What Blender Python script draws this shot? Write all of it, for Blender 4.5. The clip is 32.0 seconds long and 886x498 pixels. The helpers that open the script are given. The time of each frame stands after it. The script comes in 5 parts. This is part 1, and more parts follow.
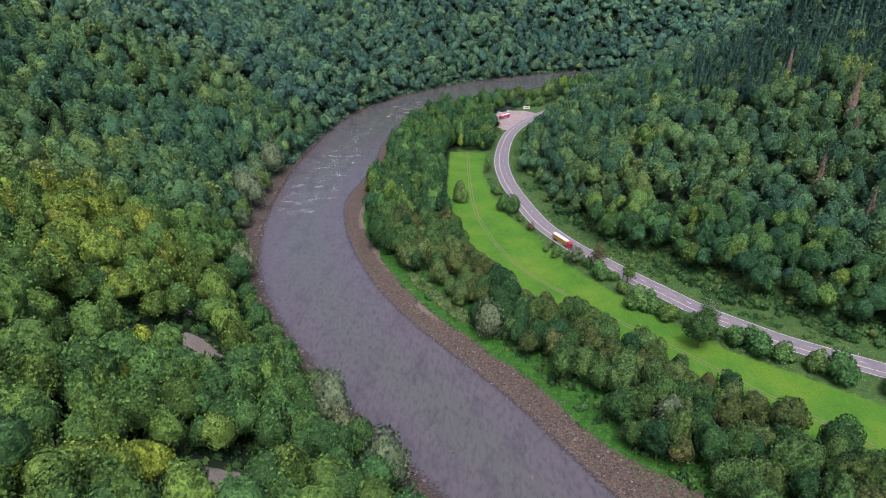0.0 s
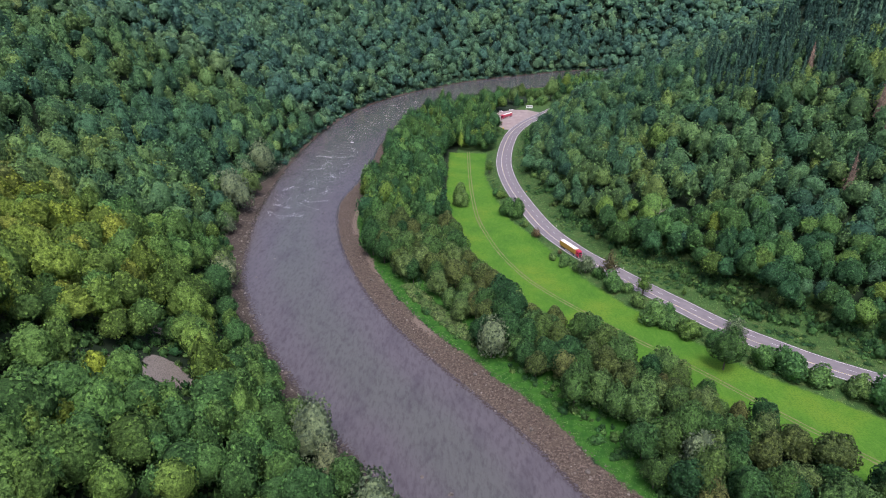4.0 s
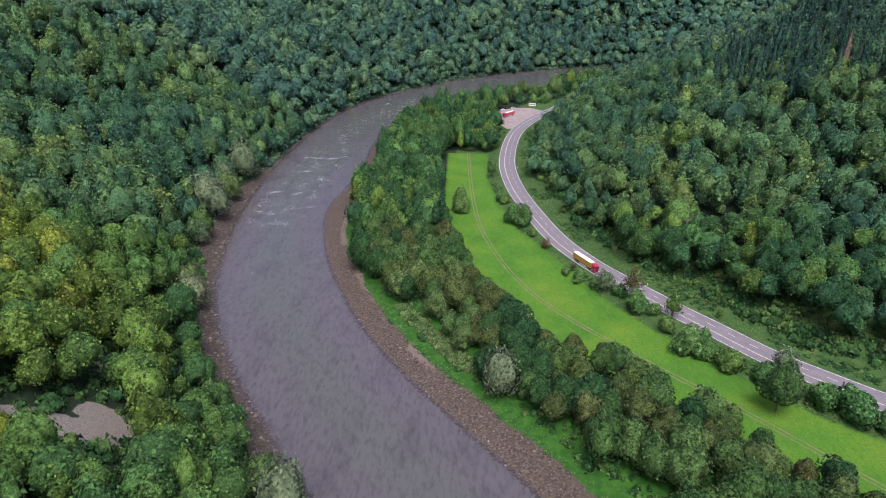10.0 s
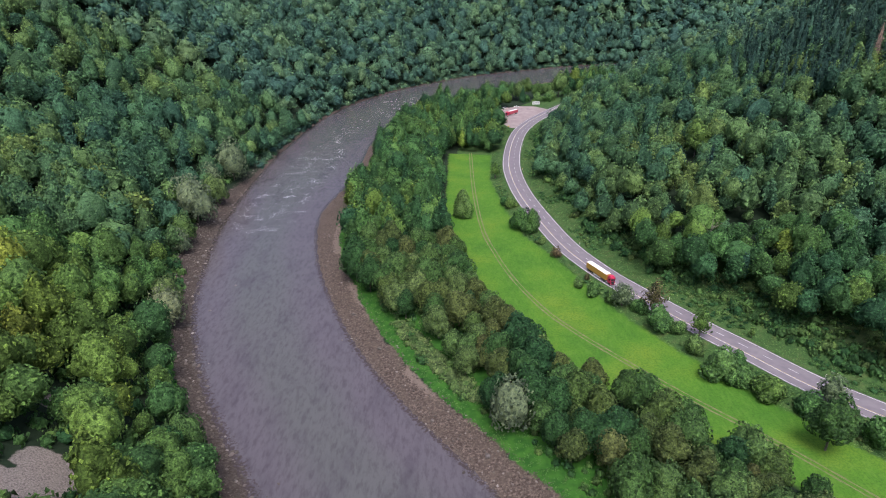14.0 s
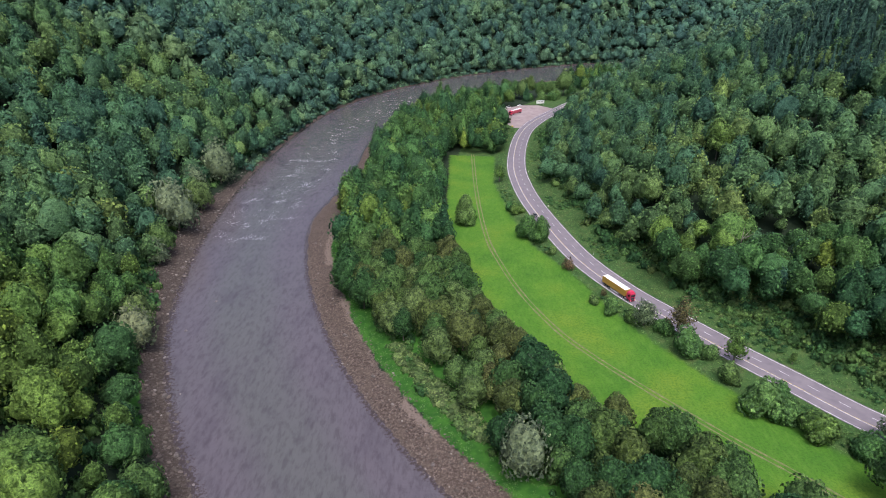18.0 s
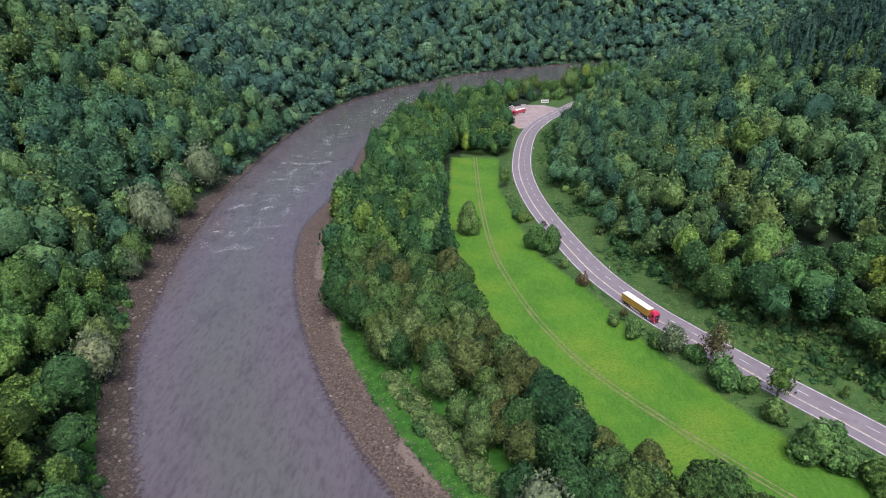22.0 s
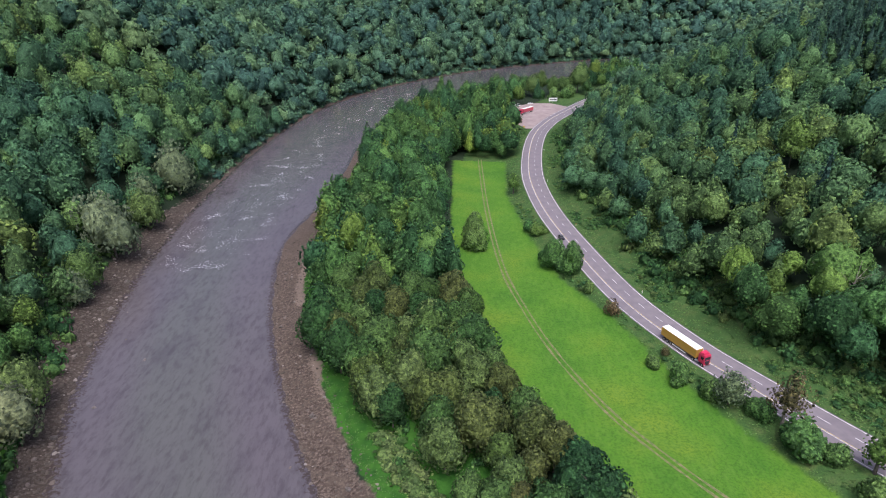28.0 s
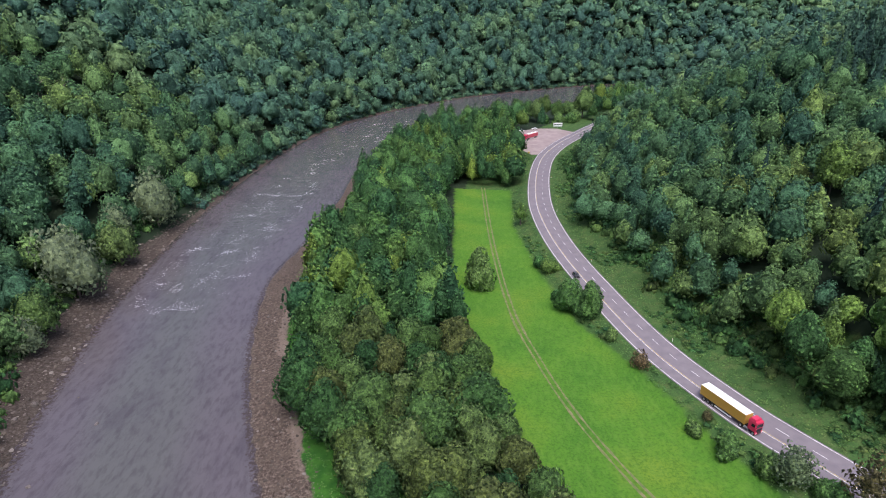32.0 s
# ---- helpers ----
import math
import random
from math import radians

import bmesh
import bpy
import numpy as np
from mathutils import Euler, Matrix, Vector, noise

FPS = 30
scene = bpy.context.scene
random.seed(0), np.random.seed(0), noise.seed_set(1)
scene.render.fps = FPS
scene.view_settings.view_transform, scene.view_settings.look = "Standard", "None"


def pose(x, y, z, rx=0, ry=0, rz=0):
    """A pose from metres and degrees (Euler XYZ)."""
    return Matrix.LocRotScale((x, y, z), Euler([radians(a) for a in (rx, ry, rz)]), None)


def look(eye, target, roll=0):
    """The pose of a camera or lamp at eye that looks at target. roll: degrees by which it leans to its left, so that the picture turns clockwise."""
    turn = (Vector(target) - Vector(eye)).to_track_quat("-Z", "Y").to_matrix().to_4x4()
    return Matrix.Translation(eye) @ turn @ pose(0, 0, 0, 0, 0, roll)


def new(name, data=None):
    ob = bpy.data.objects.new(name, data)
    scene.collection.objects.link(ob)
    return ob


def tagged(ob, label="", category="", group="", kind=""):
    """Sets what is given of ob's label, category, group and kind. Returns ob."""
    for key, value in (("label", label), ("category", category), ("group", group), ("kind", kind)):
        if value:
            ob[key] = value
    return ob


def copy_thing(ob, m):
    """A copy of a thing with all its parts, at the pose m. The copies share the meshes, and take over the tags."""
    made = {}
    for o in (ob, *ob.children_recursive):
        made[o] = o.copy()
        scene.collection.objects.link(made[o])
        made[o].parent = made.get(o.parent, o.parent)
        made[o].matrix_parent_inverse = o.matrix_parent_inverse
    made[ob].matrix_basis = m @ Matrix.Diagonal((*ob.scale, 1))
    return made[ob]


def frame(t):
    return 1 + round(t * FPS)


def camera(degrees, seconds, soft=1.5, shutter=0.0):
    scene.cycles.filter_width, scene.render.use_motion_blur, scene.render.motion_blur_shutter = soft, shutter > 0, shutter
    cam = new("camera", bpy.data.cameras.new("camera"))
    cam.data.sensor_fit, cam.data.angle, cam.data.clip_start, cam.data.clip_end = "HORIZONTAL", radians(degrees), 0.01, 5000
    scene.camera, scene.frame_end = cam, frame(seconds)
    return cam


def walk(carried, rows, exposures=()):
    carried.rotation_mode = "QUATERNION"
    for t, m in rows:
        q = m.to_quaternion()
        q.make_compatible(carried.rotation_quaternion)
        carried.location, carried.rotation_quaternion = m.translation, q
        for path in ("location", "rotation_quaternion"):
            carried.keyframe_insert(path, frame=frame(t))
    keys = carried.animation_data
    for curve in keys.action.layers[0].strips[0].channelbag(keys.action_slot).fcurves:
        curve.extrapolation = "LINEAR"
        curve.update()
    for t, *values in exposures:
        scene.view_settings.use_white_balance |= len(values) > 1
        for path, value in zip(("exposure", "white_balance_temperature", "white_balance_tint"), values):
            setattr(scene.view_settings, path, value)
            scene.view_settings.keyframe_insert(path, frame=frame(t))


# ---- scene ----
# the drone and its glide down the valley
cam = camera(72.8, 32.0, 1.0)
METRES, EYE, TILT, LEAN, TURN = 200.0, 150.0, -24.8, 0.0, 0.0
ROWS = [
    (0.0, 0.0, 0.0, 0.0, 0.0, 0.0, -0.0),
    (0.5, 0.0003, 0.0155, 0.0026, -0.01, -0.0, -0.03),
    (1.0, 0.0008, 0.0309, 0.0052, -0.01, 0.01, -0.02),
    (1.5, 0.0012, 0.0464, 0.0077, -0.02, 0.02, -0.06),
    (2.0, 0.0014, 0.062, 0.0103, -0.02, 0.03, -0.05),
    (2.5, 0.0018, 0.0774, 0.0129, -0.01, 0.03, -0.07),
    (3.0, 0.0022, 0.0929, 0.0153, -0.01, 0.03, -0.07),
    (3.5, 0.0025, 0.1082, 0.018, -0.0, 0.04, -0.08),
    (5.5, 0.0027, 0.1701, 0.0286, -0.04, 0.04, -0.05),
    (6.0, 0.0024, 0.1854, 0.0312, -0.06, 0.05, -0.02),
    (6.5, 0.0022, 0.2008, 0.0338, -0.09, 0.06, -0.06),
    (7.0, 0.0021, 0.2161, 0.0364, -0.11, 0.07, -0.04),
    (7.5, 0.0014, 0.2313, 0.0389, -0.14, 0.06, -0.06),
    (8.0, 0.0012, 0.2467, 0.0413, -0.16, 0.08, -0.08),
    (8.5, 0.001, 0.2619, 0.0442, -0.17, 0.07, -0.06),
    (9.0, 0.0006, 0.2773, 0.0468, -0.19, 0.08, -0.03),
    (9.5, 0.0004, 0.2926, 0.0496, -0.21, 0.08, -0.02),
    (10.0, 0.0, 0.308, 0.0521, -0.24, 0.07, 0.0),
    (10.5, -0.0002, 0.3233, 0.0547, -0.25, 0.07, 0.06),
    (11.0, -0.0006, 0.3386, 0.0575, -0.25, 0.08, 0.06),
    (11.5, -0.0011, 0.3541, 0.0602, -0.25, 0.07, 0.1),
    (12.0, -0.0013, 0.3695, 0.063, -0.25, 0.06, 0.09),
    (12.5, -0.0017, 0.3849, 0.0657, -0.25, 0.07, 0.08),
    (13.0, -0.002, 0.4004, 0.0686, -0.25, 0.05, 0.08),
    (13.5, -0.0024, 0.4157, 0.0713, -0.25, 0.06, 0.05),
    (14.0, -0.0028, 0.4301, 0.0741, -0.27, 0.06, 0.05),
    (14.5, -0.003, 0.4454, 0.0769, -0.27, 0.07, 0.1),
    (16.5, -0.0045, 0.5075, 0.0886, -0.27, 0.05, 0.08),
    (17.0, -0.0049, 0.5228, 0.0913, -0.27, 0.07, 0.09),
    (17.5, -0.0051, 0.5377, 0.0948, -0.28, 0.05, 0.07),
    (18.0, -0.0056, 0.5528, 0.0986, -0.3, 0.07, 0.08),
    (18.5, -0.0058, 0.5677, 0.1022, -0.31, 0.07, 0.08),
    (19.0, -0.0061, 0.5825, 0.1059, -0.31, 0.07, 0.08),
    (19.5, -0.0064, 0.5978, 0.109, -0.31, 0.08, 0.09),
    (20.0, -0.0067, 0.6129, 0.1119, -0.31, 0.09, 0.08),
    (20.5, -0.007, 0.6282, 0.1146, -0.31, 0.1, 0.07),
    (21.0, -0.0072, 0.6435, 0.1176, -0.31, 0.1, 0.1),
    (21.5, -0.0076, 0.6588, 0.1206, -0.32, 0.11, 0.1),
    (22.0, -0.0079, 0.674, 0.1237, -0.32, 0.11, 0.1),
    (22.5, -0.0083, 0.6894, 0.1266, -0.33, 0.11, 0.08),
    (23.0, -0.0087, 0.7046, 0.1298, -0.34, 0.12, 0.07),
    (23.5, -0.0091, 0.7199, 0.1328, -0.34, 0.12, 0.12),
    (24.0, -0.0094, 0.7352, 0.1359, -0.34, 0.13, 0.1),
    (24.5, -0.0097, 0.7506, 0.139, -0.34, 0.13, 0.07),
    (25.0, -0.0099, 0.766, 0.1421, -0.33, 0.14, 0.05),
    (25.5, -0.0102, 0.7814, 0.1451, -0.32, 0.13, 0.07),
    (27.5, -0.0116, 0.8436, 0.1577, -0.36, 0.11, 0.05),
    (28.0, -0.0123, 0.859, 0.1607, -0.38, 0.12, 0.04),
    (28.5, -0.0124, 0.8743, 0.1637, -0.38, 0.16, 0.05),
    (29.0, -0.0126, 0.8898, 0.167, -0.37, 0.26, 0.03),
    (29.5, -0.0128, 0.9052, 0.1702, -0.36, 0.47, 0.03),
    (30.0, -0.0131, 0.9206, 0.1734, -0.36, 0.8, 0.03),
    (30.5, -0.0134, 0.936, 0.1766, -0.37, 1.21, 0.05),
    (31.0, -0.0137, 0.9514, 0.1798, -0.37, 1.64, 0.1),
    (31.5, -0.014, 0.9667, 0.1831, -0.38, 2.07, 0.1),
    (32.0, -0.0143, 0.982, 0.1864, -0.38, 2.52, 0.1),
]
walk(cam, [(t, pose(0, 0, EYE, TILT, LEAN, TURN) @ pose(METRES * x, METRES * y, METRES * z, 90 + pitch, roll, yaw)) for t, x, y, z, yaw, pitch, roll in ROWS])

# ---- sky and light: an overcast day ----
SUN_UP, SUN_ROUND = 64.0, 172.0
world = bpy.data.worlds.new("sky")
scene.world = world
world.use_nodes = True
wn = world.node_tree.nodes
wl = world.node_tree.links
wn.clear()
sky = wn.new("ShaderNodeTexSky")
sky.sky_type, sky.sun_disc = "NISHITA", False
sky.sun_elevation, sky.sun_rotation = radians(SUN_UP), radians(SUN_ROUND)
sky.air_density, sky.dust_density = 1.0, 6.0
grey = wn.new("ShaderNodeHueSaturation")
grey.inputs["Saturation"].default_value = 1.0
wl.new(sky.outputs["Color"], grey.inputs["Color"])
back = wn.new("ShaderNodeBackground")
back.inputs["Strength"].default_value = 0.13
wl.new(grey.outputs["Color"], back.inputs["Color"])
wout = wn.new("ShaderNodeOutputWorld")
wl.new(back.outputs["Background"], wout.inputs["Surface"])
sun = new("sun", bpy.data.lights.new("sun", "SUN"))
sun.data.energy, sun.data.angle, sun.data.color = 1.6, radians(32), (1.0, 0.98, 0.96)
a, b = radians(SUN_UP), radians(SUN_ROUND)
sun.matrix_world = look((math.sin(b) * math.cos(a) * 300, math.cos(b) * math.cos(a) * 300, math.sin(a) * 300), (0, 0, 0))
scene.view_settings.exposure = 0.71
scene.view_settings.use_white_balance = True
scene.view_settings.white_balance_temperature = 6050.0
scene.view_settings.white_balance_tint = 16.0


# ---- materials ----
def material(name, colour, rough=0.85, metal=0.0, spec=0.3):
    m = bpy.data.materials.new(name)
    m.use_nodes = True
    p = m.node_tree.nodes["Principled BSDF"]
    p.inputs["Base Color"].default_value = (*colour, 1)
    p.inputs["Roughness"].default_value = rough
    p.inputs["Metallic"].default_value = metal
    p.inputs["Specular IOR Level"].default_value = spec
    return m


def node(m, kind, **inputs):
    n = m.node_tree.nodes.new("ShaderNode" + kind)
    for key, value in inputs.items():
        n.inputs[key].default_value = value
    return n


def wire(m, a, b):
    m.node_tree.links.new(a, b)


def shader(m):
    return m.node_tree.nodes["Principled BSDF"]


def place(m):
    """World coordinates in metres."""
    return node(m, "NewGeometry").outputs["Position"]


def noise_of(m, scale, detail=4.0, stretch=None, rough=0.55):
    n = node(m, "TexNoise", Scale=scale, Detail=detail, Roughness=rough)
    at = place(m)
    if stretch:
        mp = node(m, "Mapping")
        mp.inputs["Rotation"].default_value = (0, 0, stretch[3] if len(stretch) > 3 else 0)
        mp.inputs["Scale"].default_value = stretch[:3]
        wire(m, at, mp.inputs["Vector"])
        at = mp.outputs["Vector"]
    wire(m, at, n.inputs["Vector"])
    return n.outputs["Fac"]


def ramp(m, fac, stops):
    r = node(m, "ValToRGB")
    while len(r.color_ramp.elements) < len(stops):
        r.color_ramp.elements.new(0.5)
    for e, (at, c) in zip(r.color_ramp.elements, stops):
        e.position = at
        e.color = (*c, 1) if len(c) == 3 else c
    wire(m, fac, r.inputs["Fac"])
    return r.outputs["Color"]


def mix(m, fac, a, b, how="MIX"):
    n = m.node_tree.nodes.new("ShaderNodeMix")
    n.data_type, n.blend_type = "RGBA", how
    for sock, value in ((n.inputs["Factor"], fac), (n.inputs["A"], a), (n.inputs["B"], b)):
        if isinstance(value, bpy.types.NodeSocket):
            wire(m, value, sock)
        elif isinstance(value, tuple):
            sock.default_value = (*value, 1)
        else:
            sock.default_value = value
    return n.outputs["Result"]


def calc(m, how, a, b=0.0, clamp=False):
    n = m.node_tree.nodes.new("ShaderNodeMath")
    n.operation, n.use_clamp = how, clamp
    for sock, value in zip(n.inputs, (a, b)):
        if isinstance(value, bpy.types.NodeSocket):
            wire(m, value, sock)
        else:
            sock.default_value = value
    return n.outputs["Value"]


def step(m, value, low, high):
    n = node(m, "MapRange")
    n.interpolation_type = "SMOOTHSTEP"
    n.inputs["From Min"].default_value, n.inputs["From Max"].default_value = low, high
    wire(m, value, n.inputs["Value"])
    return n.outputs["Result"]


def attribute(m, name):
    n = node(m, "Attribute")
    n.attribute_type, n.attribute_name = "GEOMETRY", name
    return n.outputs["Fac"]


def bump(m, fac, strength, distance):
    n = node(m, "Bump", Strength=strength, Distance=distance)
    wire(m, fac, n.inputs["Height"])
    wire(m, n.outputs["Normal"], shader(m).inputs["Normal"])


def leafy(name, stops, source, see_through=0.16, mottle=1.0):
    """Foliage: each tree has its own tint, each spray of leaves varies, with a fine mottling of darker and lighter
    tone.
    """
    m = material(name, stops[0][1], 0.75, 0, 0.12)
    if source == "object":
        tint = node(m, "ObjectInfo").outputs["Random"]
    else:
        tint = attribute(m, "tint")
    base = ramp(m, tint, stops)
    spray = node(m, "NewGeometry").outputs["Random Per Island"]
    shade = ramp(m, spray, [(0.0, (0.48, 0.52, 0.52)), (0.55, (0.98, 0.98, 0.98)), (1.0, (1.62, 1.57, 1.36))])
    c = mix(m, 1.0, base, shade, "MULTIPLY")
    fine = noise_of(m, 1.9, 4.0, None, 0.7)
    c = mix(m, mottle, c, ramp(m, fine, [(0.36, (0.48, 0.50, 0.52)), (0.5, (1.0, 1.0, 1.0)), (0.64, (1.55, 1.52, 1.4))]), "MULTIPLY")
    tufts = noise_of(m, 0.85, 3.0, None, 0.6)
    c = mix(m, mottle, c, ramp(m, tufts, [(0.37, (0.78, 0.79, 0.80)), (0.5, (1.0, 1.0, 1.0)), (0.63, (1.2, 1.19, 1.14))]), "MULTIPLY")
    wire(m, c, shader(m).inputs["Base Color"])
    bump(m, calc(m, "ADD", calc(m, "MULTIPLY", tufts, 2.0), fine), 0.8, 0.5)
    glow = node(m, "BsdfTranslucent")
    wire(m, c, glow.inputs["Color"])
    both = node(m, "MixShader", Fac=see_through)
    out = m.node_tree.nodes["Material Output"]
    wire(m, shader(m).outputs["BSDF"], both.inputs[1])
    wire(m, glow.outputs["BSDF"], both.inputs[2])
    wire(m, both.outputs["Shader"], out.inputs["Surface"])
    return m


# first palette is bluer and paler: distance haze put into the leaf colour
HAZE_GREENS = [(0.0, (0.042, 0.098, 0.082)), (0.25, (0.056, 0.122, 0.086)), (0.5, (0.076, 0.148, 0.084)), (0.75, (0.104, 0.170, 0.076)), (0.92, (0.142, 0.186, 0.066)), (0.98, (0.130, 0.156, 0.072)), (1.0, (0.115, 0.115, 0.08))]
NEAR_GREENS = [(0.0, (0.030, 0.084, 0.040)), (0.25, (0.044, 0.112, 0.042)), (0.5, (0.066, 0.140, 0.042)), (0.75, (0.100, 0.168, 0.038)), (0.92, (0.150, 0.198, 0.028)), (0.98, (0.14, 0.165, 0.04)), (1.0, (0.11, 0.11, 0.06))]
TREE_GREENS = [(0.0, (0.021, 0.063, 0.028)), (0.3, (0.033, 0.083, 0.030)), (0.6, (0.048, 0.100, 0.031)), (0.85, (0.072, 0.111, 0.033)), (1.0, (0.093, 0.107, 0.044))]
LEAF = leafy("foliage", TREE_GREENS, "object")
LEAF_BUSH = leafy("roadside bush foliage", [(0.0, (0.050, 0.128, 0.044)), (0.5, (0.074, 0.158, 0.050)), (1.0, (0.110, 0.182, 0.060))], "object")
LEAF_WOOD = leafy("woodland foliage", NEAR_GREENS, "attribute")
# middle distance: half of the haze colour mixed into the near greens
MID_HAZE_GREENS = [(at, tuple(0.5 * u + 0.5 * v for u, v in zip(c, d))) for (at, c), (k, d) in zip(NEAR_GREENS, HAZE_GREENS)]
LEAF_MID_HAZE = leafy("half haze-tinted woodland foliage", MID_HAZE_GREENS, "attribute")
LEAF_FAR_HAZE = leafy("haze-tinted woodland foliage", HAZE_GREENS, "attribute")
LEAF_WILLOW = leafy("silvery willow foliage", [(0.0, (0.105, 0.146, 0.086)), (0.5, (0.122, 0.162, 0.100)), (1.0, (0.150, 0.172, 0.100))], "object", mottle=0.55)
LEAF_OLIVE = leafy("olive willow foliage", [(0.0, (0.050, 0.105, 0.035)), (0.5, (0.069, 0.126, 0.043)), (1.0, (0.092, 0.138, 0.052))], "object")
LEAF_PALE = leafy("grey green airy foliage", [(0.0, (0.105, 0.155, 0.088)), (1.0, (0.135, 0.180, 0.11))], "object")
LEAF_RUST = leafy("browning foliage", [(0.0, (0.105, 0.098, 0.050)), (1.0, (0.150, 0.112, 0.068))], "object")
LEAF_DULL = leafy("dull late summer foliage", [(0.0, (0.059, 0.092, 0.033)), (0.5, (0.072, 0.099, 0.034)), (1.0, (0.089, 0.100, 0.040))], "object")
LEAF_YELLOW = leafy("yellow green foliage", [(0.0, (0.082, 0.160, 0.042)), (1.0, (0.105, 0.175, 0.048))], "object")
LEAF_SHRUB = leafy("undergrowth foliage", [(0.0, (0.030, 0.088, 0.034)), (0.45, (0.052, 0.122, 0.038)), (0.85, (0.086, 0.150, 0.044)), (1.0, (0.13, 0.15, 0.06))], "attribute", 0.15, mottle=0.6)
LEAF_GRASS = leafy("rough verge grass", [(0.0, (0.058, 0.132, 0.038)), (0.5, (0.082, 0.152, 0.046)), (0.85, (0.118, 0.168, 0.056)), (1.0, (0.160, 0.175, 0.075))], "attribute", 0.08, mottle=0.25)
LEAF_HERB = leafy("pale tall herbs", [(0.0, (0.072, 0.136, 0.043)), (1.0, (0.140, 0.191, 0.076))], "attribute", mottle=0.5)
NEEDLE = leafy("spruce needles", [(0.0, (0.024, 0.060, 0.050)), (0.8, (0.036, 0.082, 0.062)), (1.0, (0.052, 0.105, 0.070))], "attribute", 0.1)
NEEDLE_DRY = leafy("dry rusty needles", [(0.0, (0.115, 0.088, 0.072)), (1.0, (0.145, 0.108, 0.088))], "object", 0.1)
BARK = material("bark", (0.10, 0.085, 0.07), 0.9)
c = ramp(BARK, noise_of(BARK, 3.0, 5.0, (1, 1, 0.25)), [(0.3, (0.055, 0.045, 0.038)), (0.7, (0.16, 0.14, 0.12))])
wire(BARK, c, shader(BARK).inputs["Base Color"])
BARK_PALE = material("pale dead bark", (0.25, 0.22, 0.19), 0.9)
c = ramp(BARK_PALE, noise_of(BARK_PALE, 4.0, 5.0, (1, 1, 0.25)), [(0.3, (0.16, 0.14, 0.12)), (0.7, (0.32, 0.28, 0.25))])
wire(BARK_PALE, c, shader(BARK_PALE).inputs["Base Color"])

GROUND = material("ground", (0.06, 0.08, 0.03), 0.95, 0, 0.15)
n1, n2, n3 = noise_of(GROUND, 0.05, 5.0), noise_of(GROUND, 0.35, 5.0), noise_of(GROUND, 2.5, 4.0)
# wood floor is near black: shade below the canopy put into its colour
shaded_floor_c = mix(GROUND, n2, (0.010, 0.020, 0.011), (0.022, 0.036, 0.018))
verge_c = ramp(GROUND, n2, [(0.3, (0.034, 0.086, 0.022)), (0.5, (0.054, 0.112, 0.028)), (0.7, (0.092, 0.126, 0.040))])
verge_c = mix(GROUND, step(GROUND, n3, 0.35, 0.65), mix(GROUND, 0.5, verge_c, (0.02, 0.04, 0.018)), verge_c)
meadow_c = ramp(GROUND, n1, [(0.32, (0.046, 0.134, 0.014)), (0.5, (0.070, 0.168, 0.016)), (0.68, (0.112, 0.190, 0.019))])
meadow_c = mix(GROUND, calc(GROUND, "MULTIPLY", step(GROUND, noise_of(GROUND, 1.4, 6.0, None, 0.75), 0.42, 0.62), 0.55), meadow_c, (0.026, 0.084, 0.011))
meadow_c = mix(GROUND, calc(GROUND, "MULTIPLY", step(GROUND, noise_of(GROUND, 0.9, 5.0, (1.0, 0.35, 1, -0.3)), 0.45, 0.7), 0.4), meadow_c, (0.100, 0.19, 0.028))
lush_c = mix(GROUND, step(GROUND, n2, 0.3, 0.7), (0.018, 0.072, 0.010), (0.040, 0.122, 0.016))
n4 = noise_of(GROUND, 1.3, 6.0, None, 0.75)
gravel_c = ramp(GROUND, n4, [(0.33, (0.018, 0.013, 0.011)), (0.5, (0.070, 0.053, 0.043)), (0.66, (0.17, 0.135, 0.115))])
gravel_c = mix(GROUND, calc(GROUND, "MULTIPLY", step(GROUND, n2, 0.42, 0.66), 0.6), gravel_c, (0.085, 0.066, 0.052))
gravel_c = mix(GROUND, calc(GROUND, "MULTIPLY", step(GROUND, calc(GROUND, "ADD", attribute(GROUND, "sand"), calc(GROUND, "SUBTRACT", n4, 0.5)), 0.35, 0.75), 0.65), gravel_c, (0.18, 0.142, 0.116))
rubble_c = ramp(GROUND, n4, [(0.28, (0.020, 0.016, 0.013)), (0.5, (0.052, 0.041, 0.034)), (0.72, (0.12, 0.10, 0.085))])
scree_c = ramp(GROUND, n3, [(0.3, (0.10, 0.086, 0.076)), (0.7, (0.25, 0.22, 0.20))])
edge = calc(GROUND, "MULTIPLY", calc(GROUND, "SUBTRACT", n2, 0.5), 0.9)
col = shaded_floor_c
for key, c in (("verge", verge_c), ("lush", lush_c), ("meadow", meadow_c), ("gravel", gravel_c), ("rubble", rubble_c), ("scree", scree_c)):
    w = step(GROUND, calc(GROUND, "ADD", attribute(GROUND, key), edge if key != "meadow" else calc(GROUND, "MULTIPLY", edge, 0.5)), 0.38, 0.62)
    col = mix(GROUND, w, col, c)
soil = step(GROUND, attribute(GROUND, "soil"), 0.3, 0.7)
col = mix(GROUND, calc(GROUND, "MULTIPLY", soil, 0.18), col, (0.085, 0.052, 0.042))
wire(GROUND, col, shader(GROUND).inputs["Base Color"])
bump(GROUND, n3, 0.5, 0.25)

